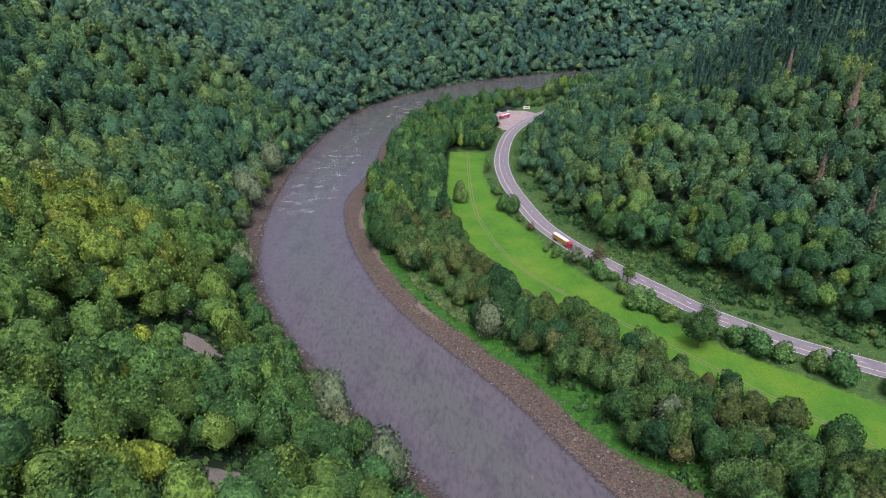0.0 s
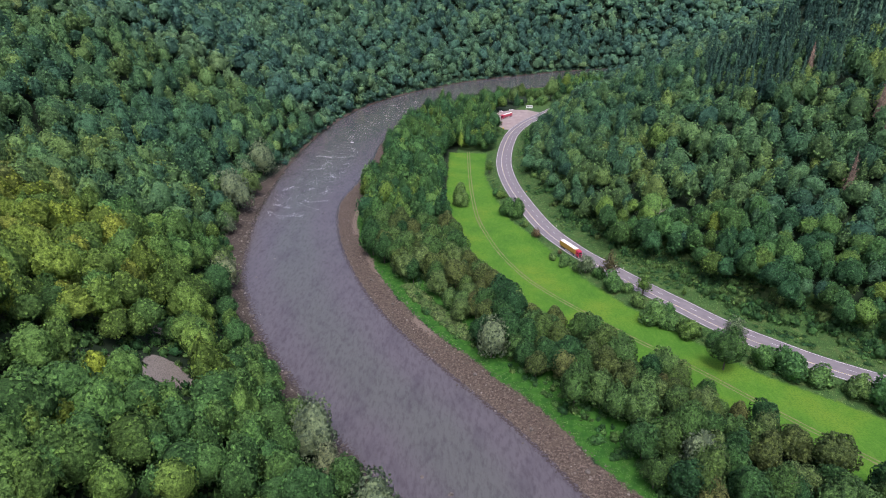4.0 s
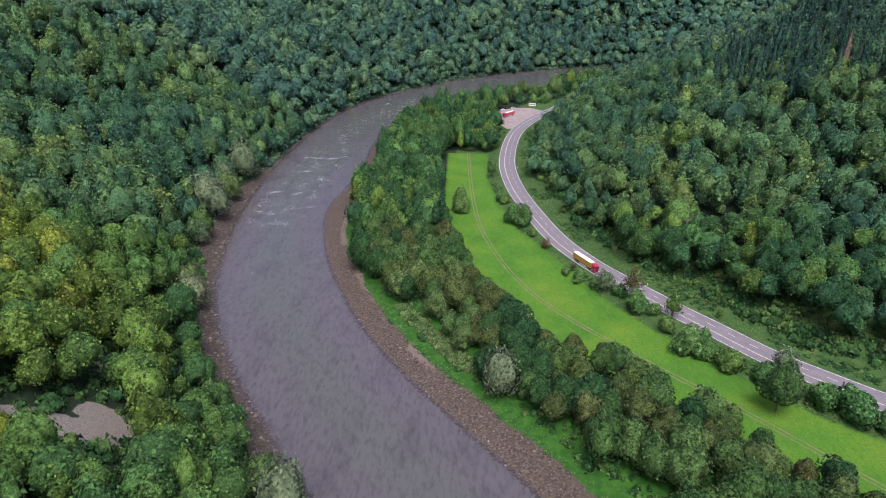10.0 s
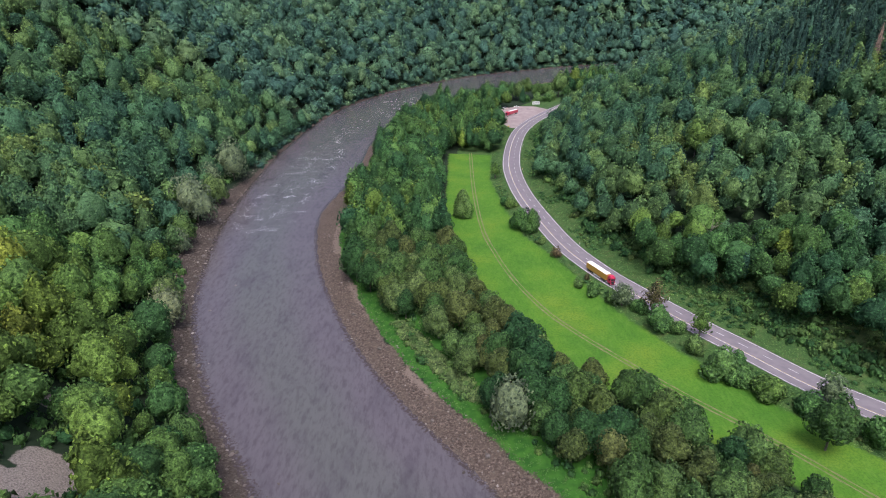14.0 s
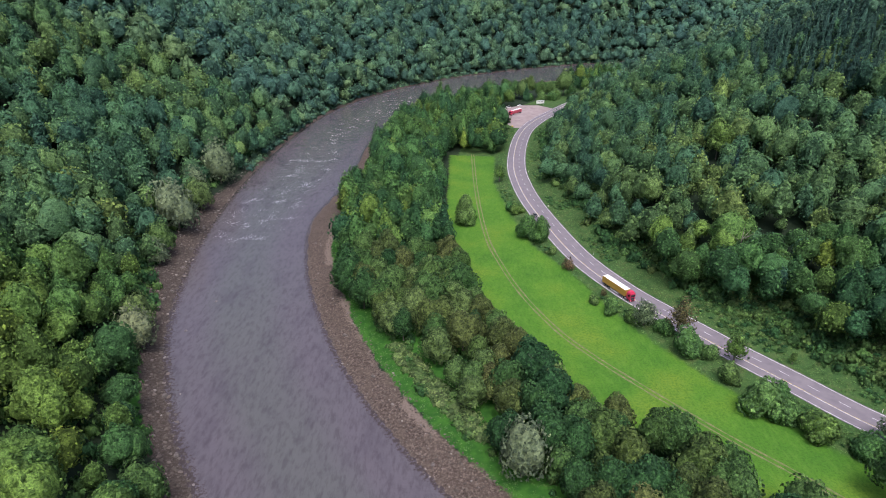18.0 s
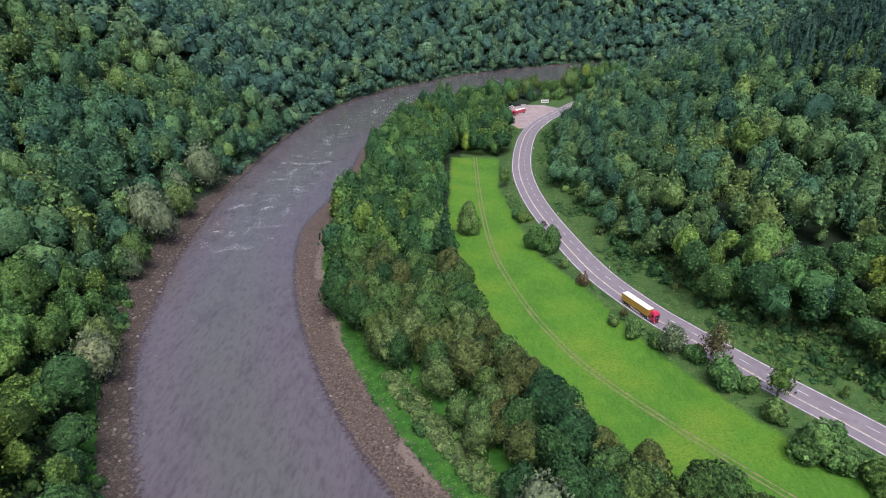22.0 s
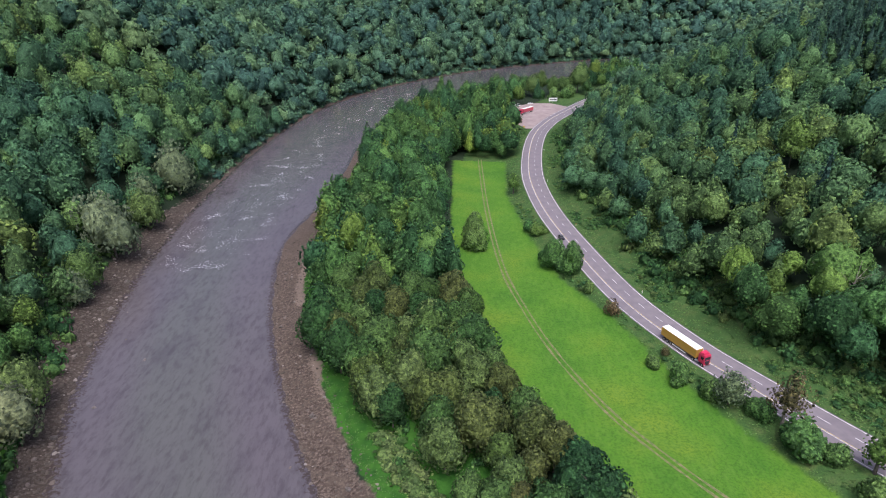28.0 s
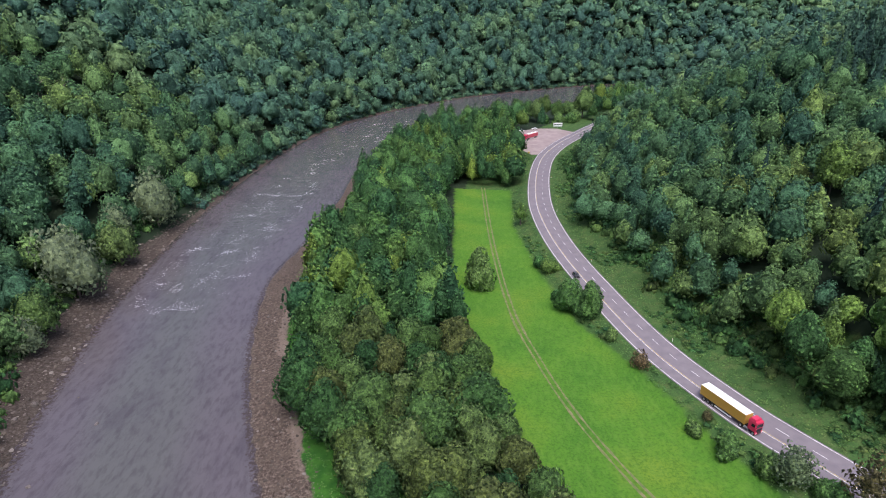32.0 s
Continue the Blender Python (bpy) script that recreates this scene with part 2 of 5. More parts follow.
WATER = material("river water", (0.09, 0.085, 0.095), 0.12, 0, 0.5)
shader(WATER).inputs["IOR"].default_value = 1.33
water_c = mix(WATER, calc(WATER, "ADD", attribute(WATER, "mid"), calc(WATER, "MULTIPLY", calc(WATER, "SUBTRACT", noise_of(WATER, 0.03, 4.0, (1.0, 0.5, 1, 0.5)), 0.5), 1.6), True), (0.093, 0.082, 0.092), (0.088, 0.088, 0.086))
water_c = mix(WATER, calc(WATER, "MULTIPLY", step(WATER, noise_of(WATER, 0.09, 6.0, (1.3, 0.5, 1, 0.35), 0.65), 0.45, 0.75), 0.55), water_c, (0.050, 0.044, 0.054))
# ripple contrast put into the water colour as darker streaks
water_c = mix(WATER, step(WATER, noise_of(WATER, 0.45, 5.0, (1.5, 0.5, 1, 0.35), 0.65), 0.42, 0.70), water_c, mix(WATER, 0.38, water_c, (0.030, 0.026, 0.030)))
# dark band by the shores: stony shallows plus tree reflections painted in
shore_dark = step(WATER, calc(WATER, "ADD", attribute(WATER, "shallow"), calc(WATER, "MULTIPLY", calc(WATER, "SUBTRACT", noise_of(WATER, 0.9, 6.0, None, 0.7), 0.5), 2.2)), 0.70, 0.95)
water_c = mix(WATER, calc(WATER, "MULTIPLY", shore_dark, 0.8), water_c, (0.042, 0.031, 0.026))
foamy = calc(WATER, "MULTIPLY", attribute(WATER, "rapid"), noise_of(WATER, 1.3, 4.0, (0.8, 1.4, 1, 0.3), 0.65))
foamy = calc(WATER, "MULTIPLY", foamy, calc(WATER, "ADD", noise_of(WATER, 0.11, 3.0, (1.0, 1.0, 1, 0.0)), 0.5))
foam = step(WATER, foamy, 0.64, 0.71)
wire(WATER, mix(WATER, foam, water_c, (0.55, 0.54, 0.56)), shader(WATER).inputs["Base Color"])
wire(WATER, calc(WATER, "ADD", calc(WATER, "MULTIPLY", foam, 0.5), 0.10), shader(WATER).inputs["Roughness"])
ripple = calc(WATER, "ADD", calc(WATER, "MULTIPLY", noise_of(WATER, 0.8, 4.0, (0.7, 1.5, 1, 0.2)), 0.8), calc(WATER, "MULTIPLY", noise_of(WATER, 0.15, 3.0), 0.8))
bump(WATER, ripple, 0.45, 0.28)

ASPHALT = material("worn asphalt", (0.16, 0.14, 0.145), 0.85)
c = ramp(ASPHALT, noise_of(ASPHALT, 0.35, 5.0, (1, 1, 1)), [(0.3, (0.150, 0.132, 0.150)), (0.7, (0.205, 0.180, 0.198))])
c = mix(ASPHALT, calc(ASPHALT, "MULTIPLY", noise_of(ASPHALT, 6.0, 3.0), 0.5), c, (0.12, 0.108, 0.12))
wire(ASPHALT, c, shader(ASPHALT).inputs["Base Color"])
LOT = material("dusty lay-by paving", (0.25, 0.2, 0.19), 0.9)
c = ramp(LOT, noise_of(LOT, 0.2, 5.0), [(0.3, (0.21, 0.165, 0.16)), (0.7, (0.30, 0.245, 0.235))])
wire(LOT, c, shader(LOT).inputs["Base Color"])


def worn_paint(name, colour, under):
    m = material(name, colour, 0.6)
    wire(m, mix(m, step(m, noise_of(m, 1.2, 5.0), 0.45, 0.62), colour, under), shader(m).inputs["Base Color"])
    return m


WHITE_LINE = worn_paint("white road paint", (0.60, 0.59, 0.60), (0.36, 0.34, 0.35))
YELLOW_LINE = worn_paint("yellow road paint", (0.50, 0.38, 0.15), (0.27, 0.23, 0.19))

# ---- the plan: lines of the valley, x to the right, y up the valley ----
LEFT_SHORE = [(420, -260), (220, -90), (120, 0), (50, 75), (-8, 146), (-41, 187), (-64, 221), (-78, 243), (-94, 275), (-104, 302), (-113, 337), (-120, 377), (-124, 420), (-126, 480), (-123, 555), (-114, 640), (-92, 726), (-47, 812), (25, 897), (112, 962), (230, 1024), (400, 1080), (640, 1120), (1200, 1180)]
RIGHT_SHORE = [(470, -220), (260, -60), (150, 20), (95, 82), (56, 138), (41, 163), (28, 185), (4, 218), (-12, 240), (-30, 270), (-46, 306), (-59, 345), (-67, 385), (-69, 413), (-65, 440), (-61, 470), (-58, 520), (-55, 575), (-39, 634), (-14, 713), (38, 790), (112, 852), (250, 925), (400, 980), (640, 1020), (1200, 1070)]
ROAD = [(560, -60), (420, 30), (320, 98), (235, 153), (173, 195), (147, 213), (133, 226), (119, 241), (107, 259), (95, 277), (80, 302), (71, 319), (61, 346), (54, 382), (48.5, 425), (47.5, 468), (51, 505), (58.5, 548), (68, 584), (82, 617), (98, 645), (122, 684), (158, 735), (215, 800), (320, 872), (480, 925), (700, 960)]
MEADOW = [(6, 519), (4, 450), (2, 400), (4, 366), (12, 335), (19, 300), (30, 275), (47, 249), (75, 220), (102, 190), (122, 163), (150, 138), (190, 100), (225, 130), (172, 168), (141, 195), (121, 212), (106, 231), (98, 243), (84, 263), (74, 282), (63, 306), (53, 336), (42, 365), (36, 405), (32, 458), (37, 514)]
TRACK = [(22, 520), (20.5, 458), (20.5, 412), (22, 370), (26, 343), (30.5, 322), (36, 305), (44, 286), (58, 264), (76, 240), (98, 214), (120, 185), (145, 155)]
ROAD_Z, HALF_ROAD = 7.5, 6.1


def smooth_line(points, every=4.0):
    """A rounded line through the points, with a point every so many metres."""
    p = np.array(points, float)
    p = np.vstack([2 * p[0] - p[1], p, 2 * p[-1] - p[-2]])
    out = []
    for i in range(1, len(p) - 2):
        n = max(2, int(np.linalg.norm(p[i + 1] - p[i]) / every))
        t = np.linspace(0, 1, n, endpoint=False)[:, None]
        out.append(0.5 * (2 * p[i] + (p[i + 1] - p[i - 1]) * t + (2 * p[i - 1] - 5 * p[i] + 4 * p[i + 1] - p[i + 2]) * t ** 2 + (3 * p[i] - p[i - 1] - 3 * p[i + 1] + p[i + 2]) * t ** 3))
    out.append(p[-2][None])
    return np.vstack(out)


LS, RS, RD, TR = (smooth_line(q, 6.0) for q in (LEFT_SHORE, RIGHT_SHORE, ROAD, TRACK))


def reach(x, y, line, chunk=4000):
    """Distance from a line, plus on its right-hand side, minus on its left."""
    a, d = line[:-1], np.diff(line, axis=0)
    ll = (d ** 2).sum(1)
    out = np.empty(len(x))
    for i in range(0, len(x), chunk):
        px, py = x[i:i + chunk, None] - a[:, 0], y[i:i + chunk, None] - a[:, 1]
        t = np.clip((px * d[:, 0] + py * d[:, 1]) / ll, 0, 1)
        qx, qy = px - t * d[:, 0], py - t * d[:, 1]
        r = qx ** 2 + qy ** 2
        k = r.argmin(1)
        j = np.arange(len(k))
        side = np.where(d[k, 0] * qy[j, k] - d[k, 1] * qx[j, k] < 0, 1.0, -1.0)
        out[i:i + chunk] = np.sqrt(r[j, k]) * side
    return out


def inside(x, y, poly):
    """How far inside a closed outline, in metres; minus outside."""
    p = np.array(poly, float)
    q = np.roll(p, -1, 0)
    odd = np.zeros(len(x), bool)
    for (ax, ay), (bx, by) in zip(p, q):
        if ay != by:
            odd ^= ((ay > y) != (by > y)) & (x < (bx - ax) * (y - ay) / (by - ay) + ax)
    return np.where(odd, 1, -1) * np.abs(reach(x, y, np.vstack([p, p[:1]])))


def soft(v, low, high):
    t = np.clip((v - low) / (high - low), 0, 1)
    return t * t * (3 - 2 * t)


def waves(x, y, seed):
    """Broad, smooth unevenness between about -1 and 1."""
    r = np.random.RandomState(seed)
    out = np.zeros(len(x))
    for k in range(10):
        turn, size = r.uniform(0, 6.28), 2 ** (k * 0.33)
        out += np.sin((x * np.cos(turn) + y * np.sin(turn)) * 0.012 * size + r.uniform(0, 6.28)) / size ** 0.9
    return out / 2.6


def relief(x, y):
    """Height of the ground, with the distances that it was made from."""
    x, y = np.atleast_1d(np.asarray(x, float)), np.atleast_1d(np.asarray(y, float))
    left, right, road = reach(x, y, LS), reach(x, y, RS), reach(x, y, RD)
    w, w2 = waves(x, y, 3), waves(x * 4, y * 4, 8)
    # far side of the river: stony bank, then the steep wooded hill
    dl = np.maximum(-left, 0)
    hill = 2.2 * soft(dl, 0, 9) + np.maximum(dl - 9, 0) * (0.62 + 0.10 * w) + 5 * w * soft(dl, 20, 90) + 1.2 * w2 * soft(dl, 12, 30)
    hill = np.where(hill > 170, 170 + (hill - 170) * 0.45, hill)
    # near side: shingle, wood and meadow, road bank, hill
    dr = np.maximum(right, 0)
    plain = 2.0 * soft(dr, 0, 11) + 3.0 * soft(dr, 9, 45) + 0.25 * w2 * soft(dr, 4, 14)
    bank = np.abs(road) - HALF_ROAD
    flat = plain + (ROAD_Z - plain) * soft(-bank, -11, -1.0)
    over = np.maximum(road - HALF_ROAD, 0)
    slope = ROAD_Z - 0.5 * soft(over, 1.2, 2.5) + 5.5 * soft(over, 2.5, 26) + np.maximum(over - 18, 0) * (0.37 + 0.07 * w + 0.25 * soft(y, 520, 690)) + 4 * w * soft(over, 30, 80) + 0.8 * w2 * soft(over, 8, 25)
    slope = np.minimum(slope, 4 + 0.6 * np.maximum(dr - 12, 0))
    slope = np.where(over <= 1.2, ROAD_Z, slope)
    near = np.where(road > 0, np.where(road < HALF_ROAD, ROAD_Z, slope), flat)
    z = np.where(left < 0, hill, np.where(right > 0, near, -1.6 * soft(np.minimum(left, -right), 0, 9)))
    z = np.where(np.abs(road) < HALF_ROAD + 0.3, ROAD_Z - 0.12, z)
    lot = inside(x, y, LAYBY)
    z = np.where((left > 0) & (right > 0), z + (ROAD_Z - 0.12 - z) * soft(lot, -9, -0.5), z)
    return z, left, right, road


def height(x, y):
    return relief(x, y)[0]


LAYBY = [(59, 590), (54, 606), (50, 628), (50, 648), (60, 668), (76, 680), (92, 680), (104, 664), (98, 645), (82, 617), (70, 590)]


# ---- building helpers ----
def shape(name, verts, faces, mats, parent=None, smooth=False, index=None):
    me = bpy.data.meshes.new(name)
    me.from_pydata([tuple(v) for v in verts], [], [tuple(f) for f in faces])
    for m in mats if isinstance(mats, (list, tuple)) else [mats]:
        me.materials.append(m)
    if index is not None:
        me.polygons.foreach_set("material_index", np.asarray(index, dtype=np.int32))
    if smooth:
        me.polygons.foreach_set("use_smooth", [True] * len(me.polygons))
    me.update()
    ob = new(name, me)
    ob.parent = parent
    return ob


def bulk(name, verts, tris, mat, values=None, normals=None):
    """A large mesh of triangles straight from arrays."""
    me = bpy.data.meshes.new(name)
    me.vertices.add(len(verts))
    me.vertices.foreach_set("co", np.ascontiguousarray(verts, dtype=np.float32).ravel())
    me.loops.add(tris.size)
    me.loops.foreach_set("vertex_index", np.ascontiguousarray(tris, dtype=np.int32).ravel())
    me.polygons.add(len(tris))
    me.polygons.foreach_set("loop_start", np.arange(0, tris.size, 3, dtype=np.int32))
    me.update(calc_edges=True)
    me.materials.append(mat)
    for key, v in (values or {}).items():
        me.attributes.new(key, "FLOAT", "POINT").data.foreach_set("value", np.ascontiguousarray(v, dtype=np.float32))
    if normals is not None:
        me.normals_split_custom_set_from_vertices(np.ascontiguousarray(normals, dtype=np.float32))
    return new(name, me)


def part(name, bm, mat, parent, label=""):
    me = bpy.data.meshes.new(name)
    bm.to_mesh(me)
    bm.free()
    me.materials.append(mat)
    ob = new(name, me)
    ob.parent = parent
    if label:
        tagged(ob, label)
    return ob


# ---- ground ----
def spread(*runs):
    out = []
    for a0, b0, every in runs:
        out.extend(np.arange(a0, b0, every))
    return np.array(out)


gx = spread((-2600, -700, 190), (-700, -300, 20), (-300, -150, 6), (-150, 200, 2.5), (200, 330, 6), (330, 800, 20), (800, 2700, 190))
gy = spread((-900, -100, 80), (-100, 110, 10), (110, 540, 2.5), (540, 720, 4), (720, 1120, 8), (1120, 1500, 25), (1500, 3600, 210))
X, Y = np.meshgrid(gx, gy)
x, y = X.ravel(), Y.ravel()
z, left, right, road = relief(x, y)
nx, ny = len(gx), len(gy)
i = (np.arange(ny - 1)[:, None] * nx + np.arange(nx - 1)).ravel()
tris = np.vstack([np.c_[i, i + 1, i + nx + 1], np.c_[i, i + nx + 1, i + nx]])
in_meadow = inside(x, y, MEADOW)
shingle = 10.5 + 4.0 * soft(175 - y, 0, 40) + 7.0 * soft(160 - y, 0, 30) + 3.0 * soft(y, 330, 400) + 1.8 * waves(x * 6, y * 6, 5)
near_side = (right > 0) & (left > 0)
SCREE = [(-90, 187, 5.0), (-93, 182, 5.0), (-99, 180, 4.5), (-105, 179, 4.0), (-94, 192, 3.5), (-103, 216, 3.0), (-58, 114, 6.0), (-51, 118, 5.0)]
scree = np.max([soft(r + 3.0 - np.hypot(x - cx, y - cy), 0, 3.0) for cx, cy, r in SCREE], axis=0)
values = {
    "gravel": np.where(near_side, soft(shingle - right, -2.5, 2.5), np.where(left < 0, 0.0, soft(left + right, 0, 1) * 0 + (left > -right))),
    "rubble": np.where(left < 0, soft(3.6 + 2.6 * soft(470 - y, 0, 80) + 5.0 * soft(y, 250, 330) * soft(480 - y, 0, 60) + 1.5 * waves(x * 7, y * 7, 6) + left, -2, 2), (left < -right) * (right < 0) * 1.0),
    "lush": np.where(near_side, soft(right, 9, 11) * (1 - soft(right, 40, 46)) * (0.75 + 0.25 * (right < 22)), np.where(left < 0, soft(-left, 6, 8) * soft(12 + left, 0, 3) * (waves(x * 3, y * 3, 7) > 0.3), 0)),
    "verge": np.where(near_side, soft(road, -46, -36) * (1 - soft(road, 34, 46)), 0),
    "meadow": np.clip(0.5 + in_meadow / 10, 0, 1),
    "scree": np.clip(scree * 1.2, 0, 1),
    "sand": near_side * soft(right - shingle, -5.5, -1.5) * soft(waves(x * 5, y * 5, 12), -0.5, 0.3) * soft(y, 200, 260),
    "soil": soft(road, 22, 26) * (1 - soft(road, 30, 36)) * soft(waves(x * 3, y * 3, 9), -0.3, 0.5) * near_side,
}
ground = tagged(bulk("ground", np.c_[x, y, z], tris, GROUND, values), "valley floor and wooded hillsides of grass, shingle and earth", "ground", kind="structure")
ground.data.polygons.foreach_set("use_smooth", np.ones(len(tris), dtype=bool))

# ---- river ----
every = np.linspace(0, 1, 600)


def along(line, t):
    s = np.r_[0, np.cumsum(np.linalg.norm(np.diff(line, axis=0), axis=1))]
    return np.c_[np.interp(t * s[-1], s, line[:, 0]), np.interp(t * s[-1], s, line[:, 1])]


across = np.linspace(-0.08, 1.08, 25)
A, B = along(LS, every), along(RS, every)
pts = (A[:, None] * (1 - across[:, None]) + B[:, None] * across[:, None]).reshape(-1, 2)
k = (np.arange(599)[:, None] * 25 + np.arange(24)).ravel()
tris = np.vstack([np.c_[k, k + 1, k + 26], np.c_[k, k + 26, k + 25]])
px, py = pts[:, 0], pts[:, 1]
dw = np.minimum(np.abs(reach(px, py, LS)), np.abs(reach(px, py, RS)))
RAPIDS = [(-95, 455, 34, 60), (-90, 530, 30, 50), (-85, 620, 26, 60), (-30, 745, 40, 50), (-50, 690, 30, 60), (-100, 400, 26, 40), (16.5, 150, 4.5, 6), (30, 138, 4, 3)]
rapid = sum(s * 0 + np.exp(-(((px - cx) / rx) ** 2 + ((py - cy) / ry) ** 2)) for cx, cy, rx, ry in RAPIDS for s in (px,))
# band is wider on the left for the painted reflection of the trees
river = tagged(bulk("river", np.c_[px, py, 0 * px], tris, WATER, {"shallow": 1 - soft(np.minimum(np.abs(reach(px, py, LS)) * 0.62, np.abs(reach(px, py, RS))), 0, 5.5), "mid": soft(dw, 8, 24), "rapid": np.clip(rapid, 0, 1)}), "shallow grey-violet river with small rapids", "river", kind="structure")
river.data.polygons.foreach_set("use_smooth", np.ones(len(tris), dtype=bool))


# ---- road ----
def ribbon(name, line, low, high, z, mat, parent=None, thick=0.0, start=0.0, end=None):
    """A strip along a line between two offsets to its right."""
    s = np.r_[0, np.cumsum(np.linalg.norm(np.diff(line, axis=0), axis=1))]
    end = s[-1] if end is None else end
    at = np.linspace(start, end, max(2, int((end - start) / 3.0) + 1))
    p = np.c_[np.interp(at, s, line[:, 0]), np.interp(at, s, line[:, 1])]
    d = np.gradient(p, axis=0)
    d /= np.linalg.norm(d, axis=1)[:, None]
    side = np.c_[d[:, 1], -d[:, 0]]
    a0, b0 = p + side * low, p + side * high
    n = len(p)
    verts = [(*q, z) for q in a0] + [(*q, z) for q in b0]
    faces = [(i + n, i + n + 1, i + 1, i) for i in range(n - 1)]
    if thick:
        verts += [(*q, z - thick) for q in a0] + [(*q, z - thick) for q in b0]
        faces += [(i, i + 1, i + 1 + 2 * n, i + 2 * n) for i in range(n - 1)]
        faces += [(i + 3 * n, i + 1 + 3 * n, i + 1 + n, i + n) for i in range(n - 1)]
    return shape(name, verts, faces, mat, parent)


RDF = smooth_line(ROAD, 3.0)
RD_LEN = np.linalg.norm(np.diff(RDF, axis=0), axis=1).sum()
road_ob = tagged(ribbon("road", RDF, -HALF_ROAD, HALF_ROAD, ROAD_Z, ASPHALT, None, 0.3), "three-lane worn grey asphalt valley road", "road", kind="structure")
ribbon("edge_line", RDF, -5.75, -5.5, ROAD_Z + 0.02, WHITE_LINE, road_ob)
ribbon("edge_line", RDF, 5.45, 5.7, ROAD_Z + 0.02, WHITE_LINE, road_ob)
ribbon("centre_line", RDF, -2.05, -1.85, ROAD_Z + 0.02, WHITE_LINE, road_ob)
ribbon("yellow_line", RDF, -1.7, -1.48, ROAD_Z + 0.02, YELLOW_LINE, road_ob)
for k in range(int(RD_LEN / 9)):
    ribbon("lane_dash", RDF, 1.72, 1.92, ROAD_Z + 0.02, WHITE_LINE, road_ob, 0, k * 9.0, k * 9.0 + 3.4)
bm = bmesh.new()
lot_line = np.array(LAYBY, float)
top = [bm.verts.new((px0, py0, ROAD_Z - 0.02)) for px0, py0 in lot_line]
face = bm.faces.new(top)
if face.normal.z < 0:
    face.normal_flip()
ext = bmesh.ops.extrude_face_region(bm, geom=[face])
for v in ext["geom"]:
    if isinstance(v, bmesh.types.BMVert):
        v.co.z -= 0.25
bmesh.ops.recalc_face_normals(bm, faces=bm.faces)
layby = tagged(part("pavement", bm, LOT, None), "dusty paved lay-by beside the road", "lay-by", kind="structure")


# ---- trees ----
def ball():
    g = (1 + 5 ** 0.5) / 2
    v = np.array([(-1, g, 0), (1, g, 0), (-1, -g, 0), (1, -g, 0), (0, -1, g), (0, 1, g), (0, -1, -g), (0, 1, -g), (g, 0, -1), (g, 0, 1), (-g, 0, -1), (-g, 0, 1)], float)
    f = np.array([(0, 11, 5), (0, 5, 1), (0, 1, 7), (0, 7, 10), (0, 10, 11), (1, 5, 9), (5, 11, 4), (11, 10, 2), (10, 7, 6), (7, 1, 8), (3, 9, 4), (3, 4, 2), (3, 2, 6), (3, 6, 8), (3, 8, 9), (4, 9, 5), (2, 4, 11), (6, 2, 10), (8, 6, 7), (9, 8, 1)])
    return v / np.linalg.norm(v[0]), f


BALL_V, BALL_F = ball()


def unit(v):
    return v / np.maximum(np.linalg.norm(v, axis=-1, keepdims=True), 1e-9)


def finer(v, f):
    """Each triangle of a ball cut into four."""
    v, mid, out = list(map(tuple, v)), {}, []

    def half(i, j):
        k = (min(i, j), max(i, j))
        if k not in mid:
            m = np.array(v[i]) + np.array(v[j])
            v.append(tuple(m / np.linalg.norm(m)))
            mid[k] = len(v) - 1
        return mid[k]
    for a0, b0, c0 in f:
        d, e, g = half(a0, b0), half(b0, c0), half(c0, a0)
        out += [(a0, d, g), (b0, e, d), (c0, g, e), (d, e, g)]
    return np.array(v), np.array(out)


BALLS = [(BALL_V, BALL_F)]
for k in range(3):
    BALLS.append(finer(*BALLS[-1]))


def sprays(r, at, facing, size, single=False):
    """Leafy sprays at the points: bent ones of two triangles, or single ones."""
    n = len(at)
    up = unit(r.normal(size=(n, 3)))
    u = unit(np.cross(facing, up))
    v = np.cross(facing, u)
    s = np.asarray(size) * r.uniform(0.6, 1.35, n)[:, None]
    k = r.uniform(0.7, 1.25, (n, 4, 1))
    bend = facing * s * r.uniform(-0.45, 0.1, n)[:, None]
    q = [at + (-u - 0.3 * v) * s * 0.5 * k[:, 0] + bend, at + (0.2 * u - v) * s * 0.5 * k[:, 1], at + (u + 0.25 * v) * s * 0.5 * k[:, 2] + bend, at + (-0.2 * u + v) * s * 0.5 * k[:, 3]]
    if single:
        q = [q[0], q[2] + (q[1] - q[2]) * 0.35, q[3]]
        return np.stack(q, 1).reshape(-1, 3), np.arange(3 * n).reshape(-1, 3)
    i = np.arange(n)[:, None] * 4
    return np.stack(q, 1).reshape(-1, 3), np.vstack([i + (0, 1, 2), i + (0, 2, 3)])


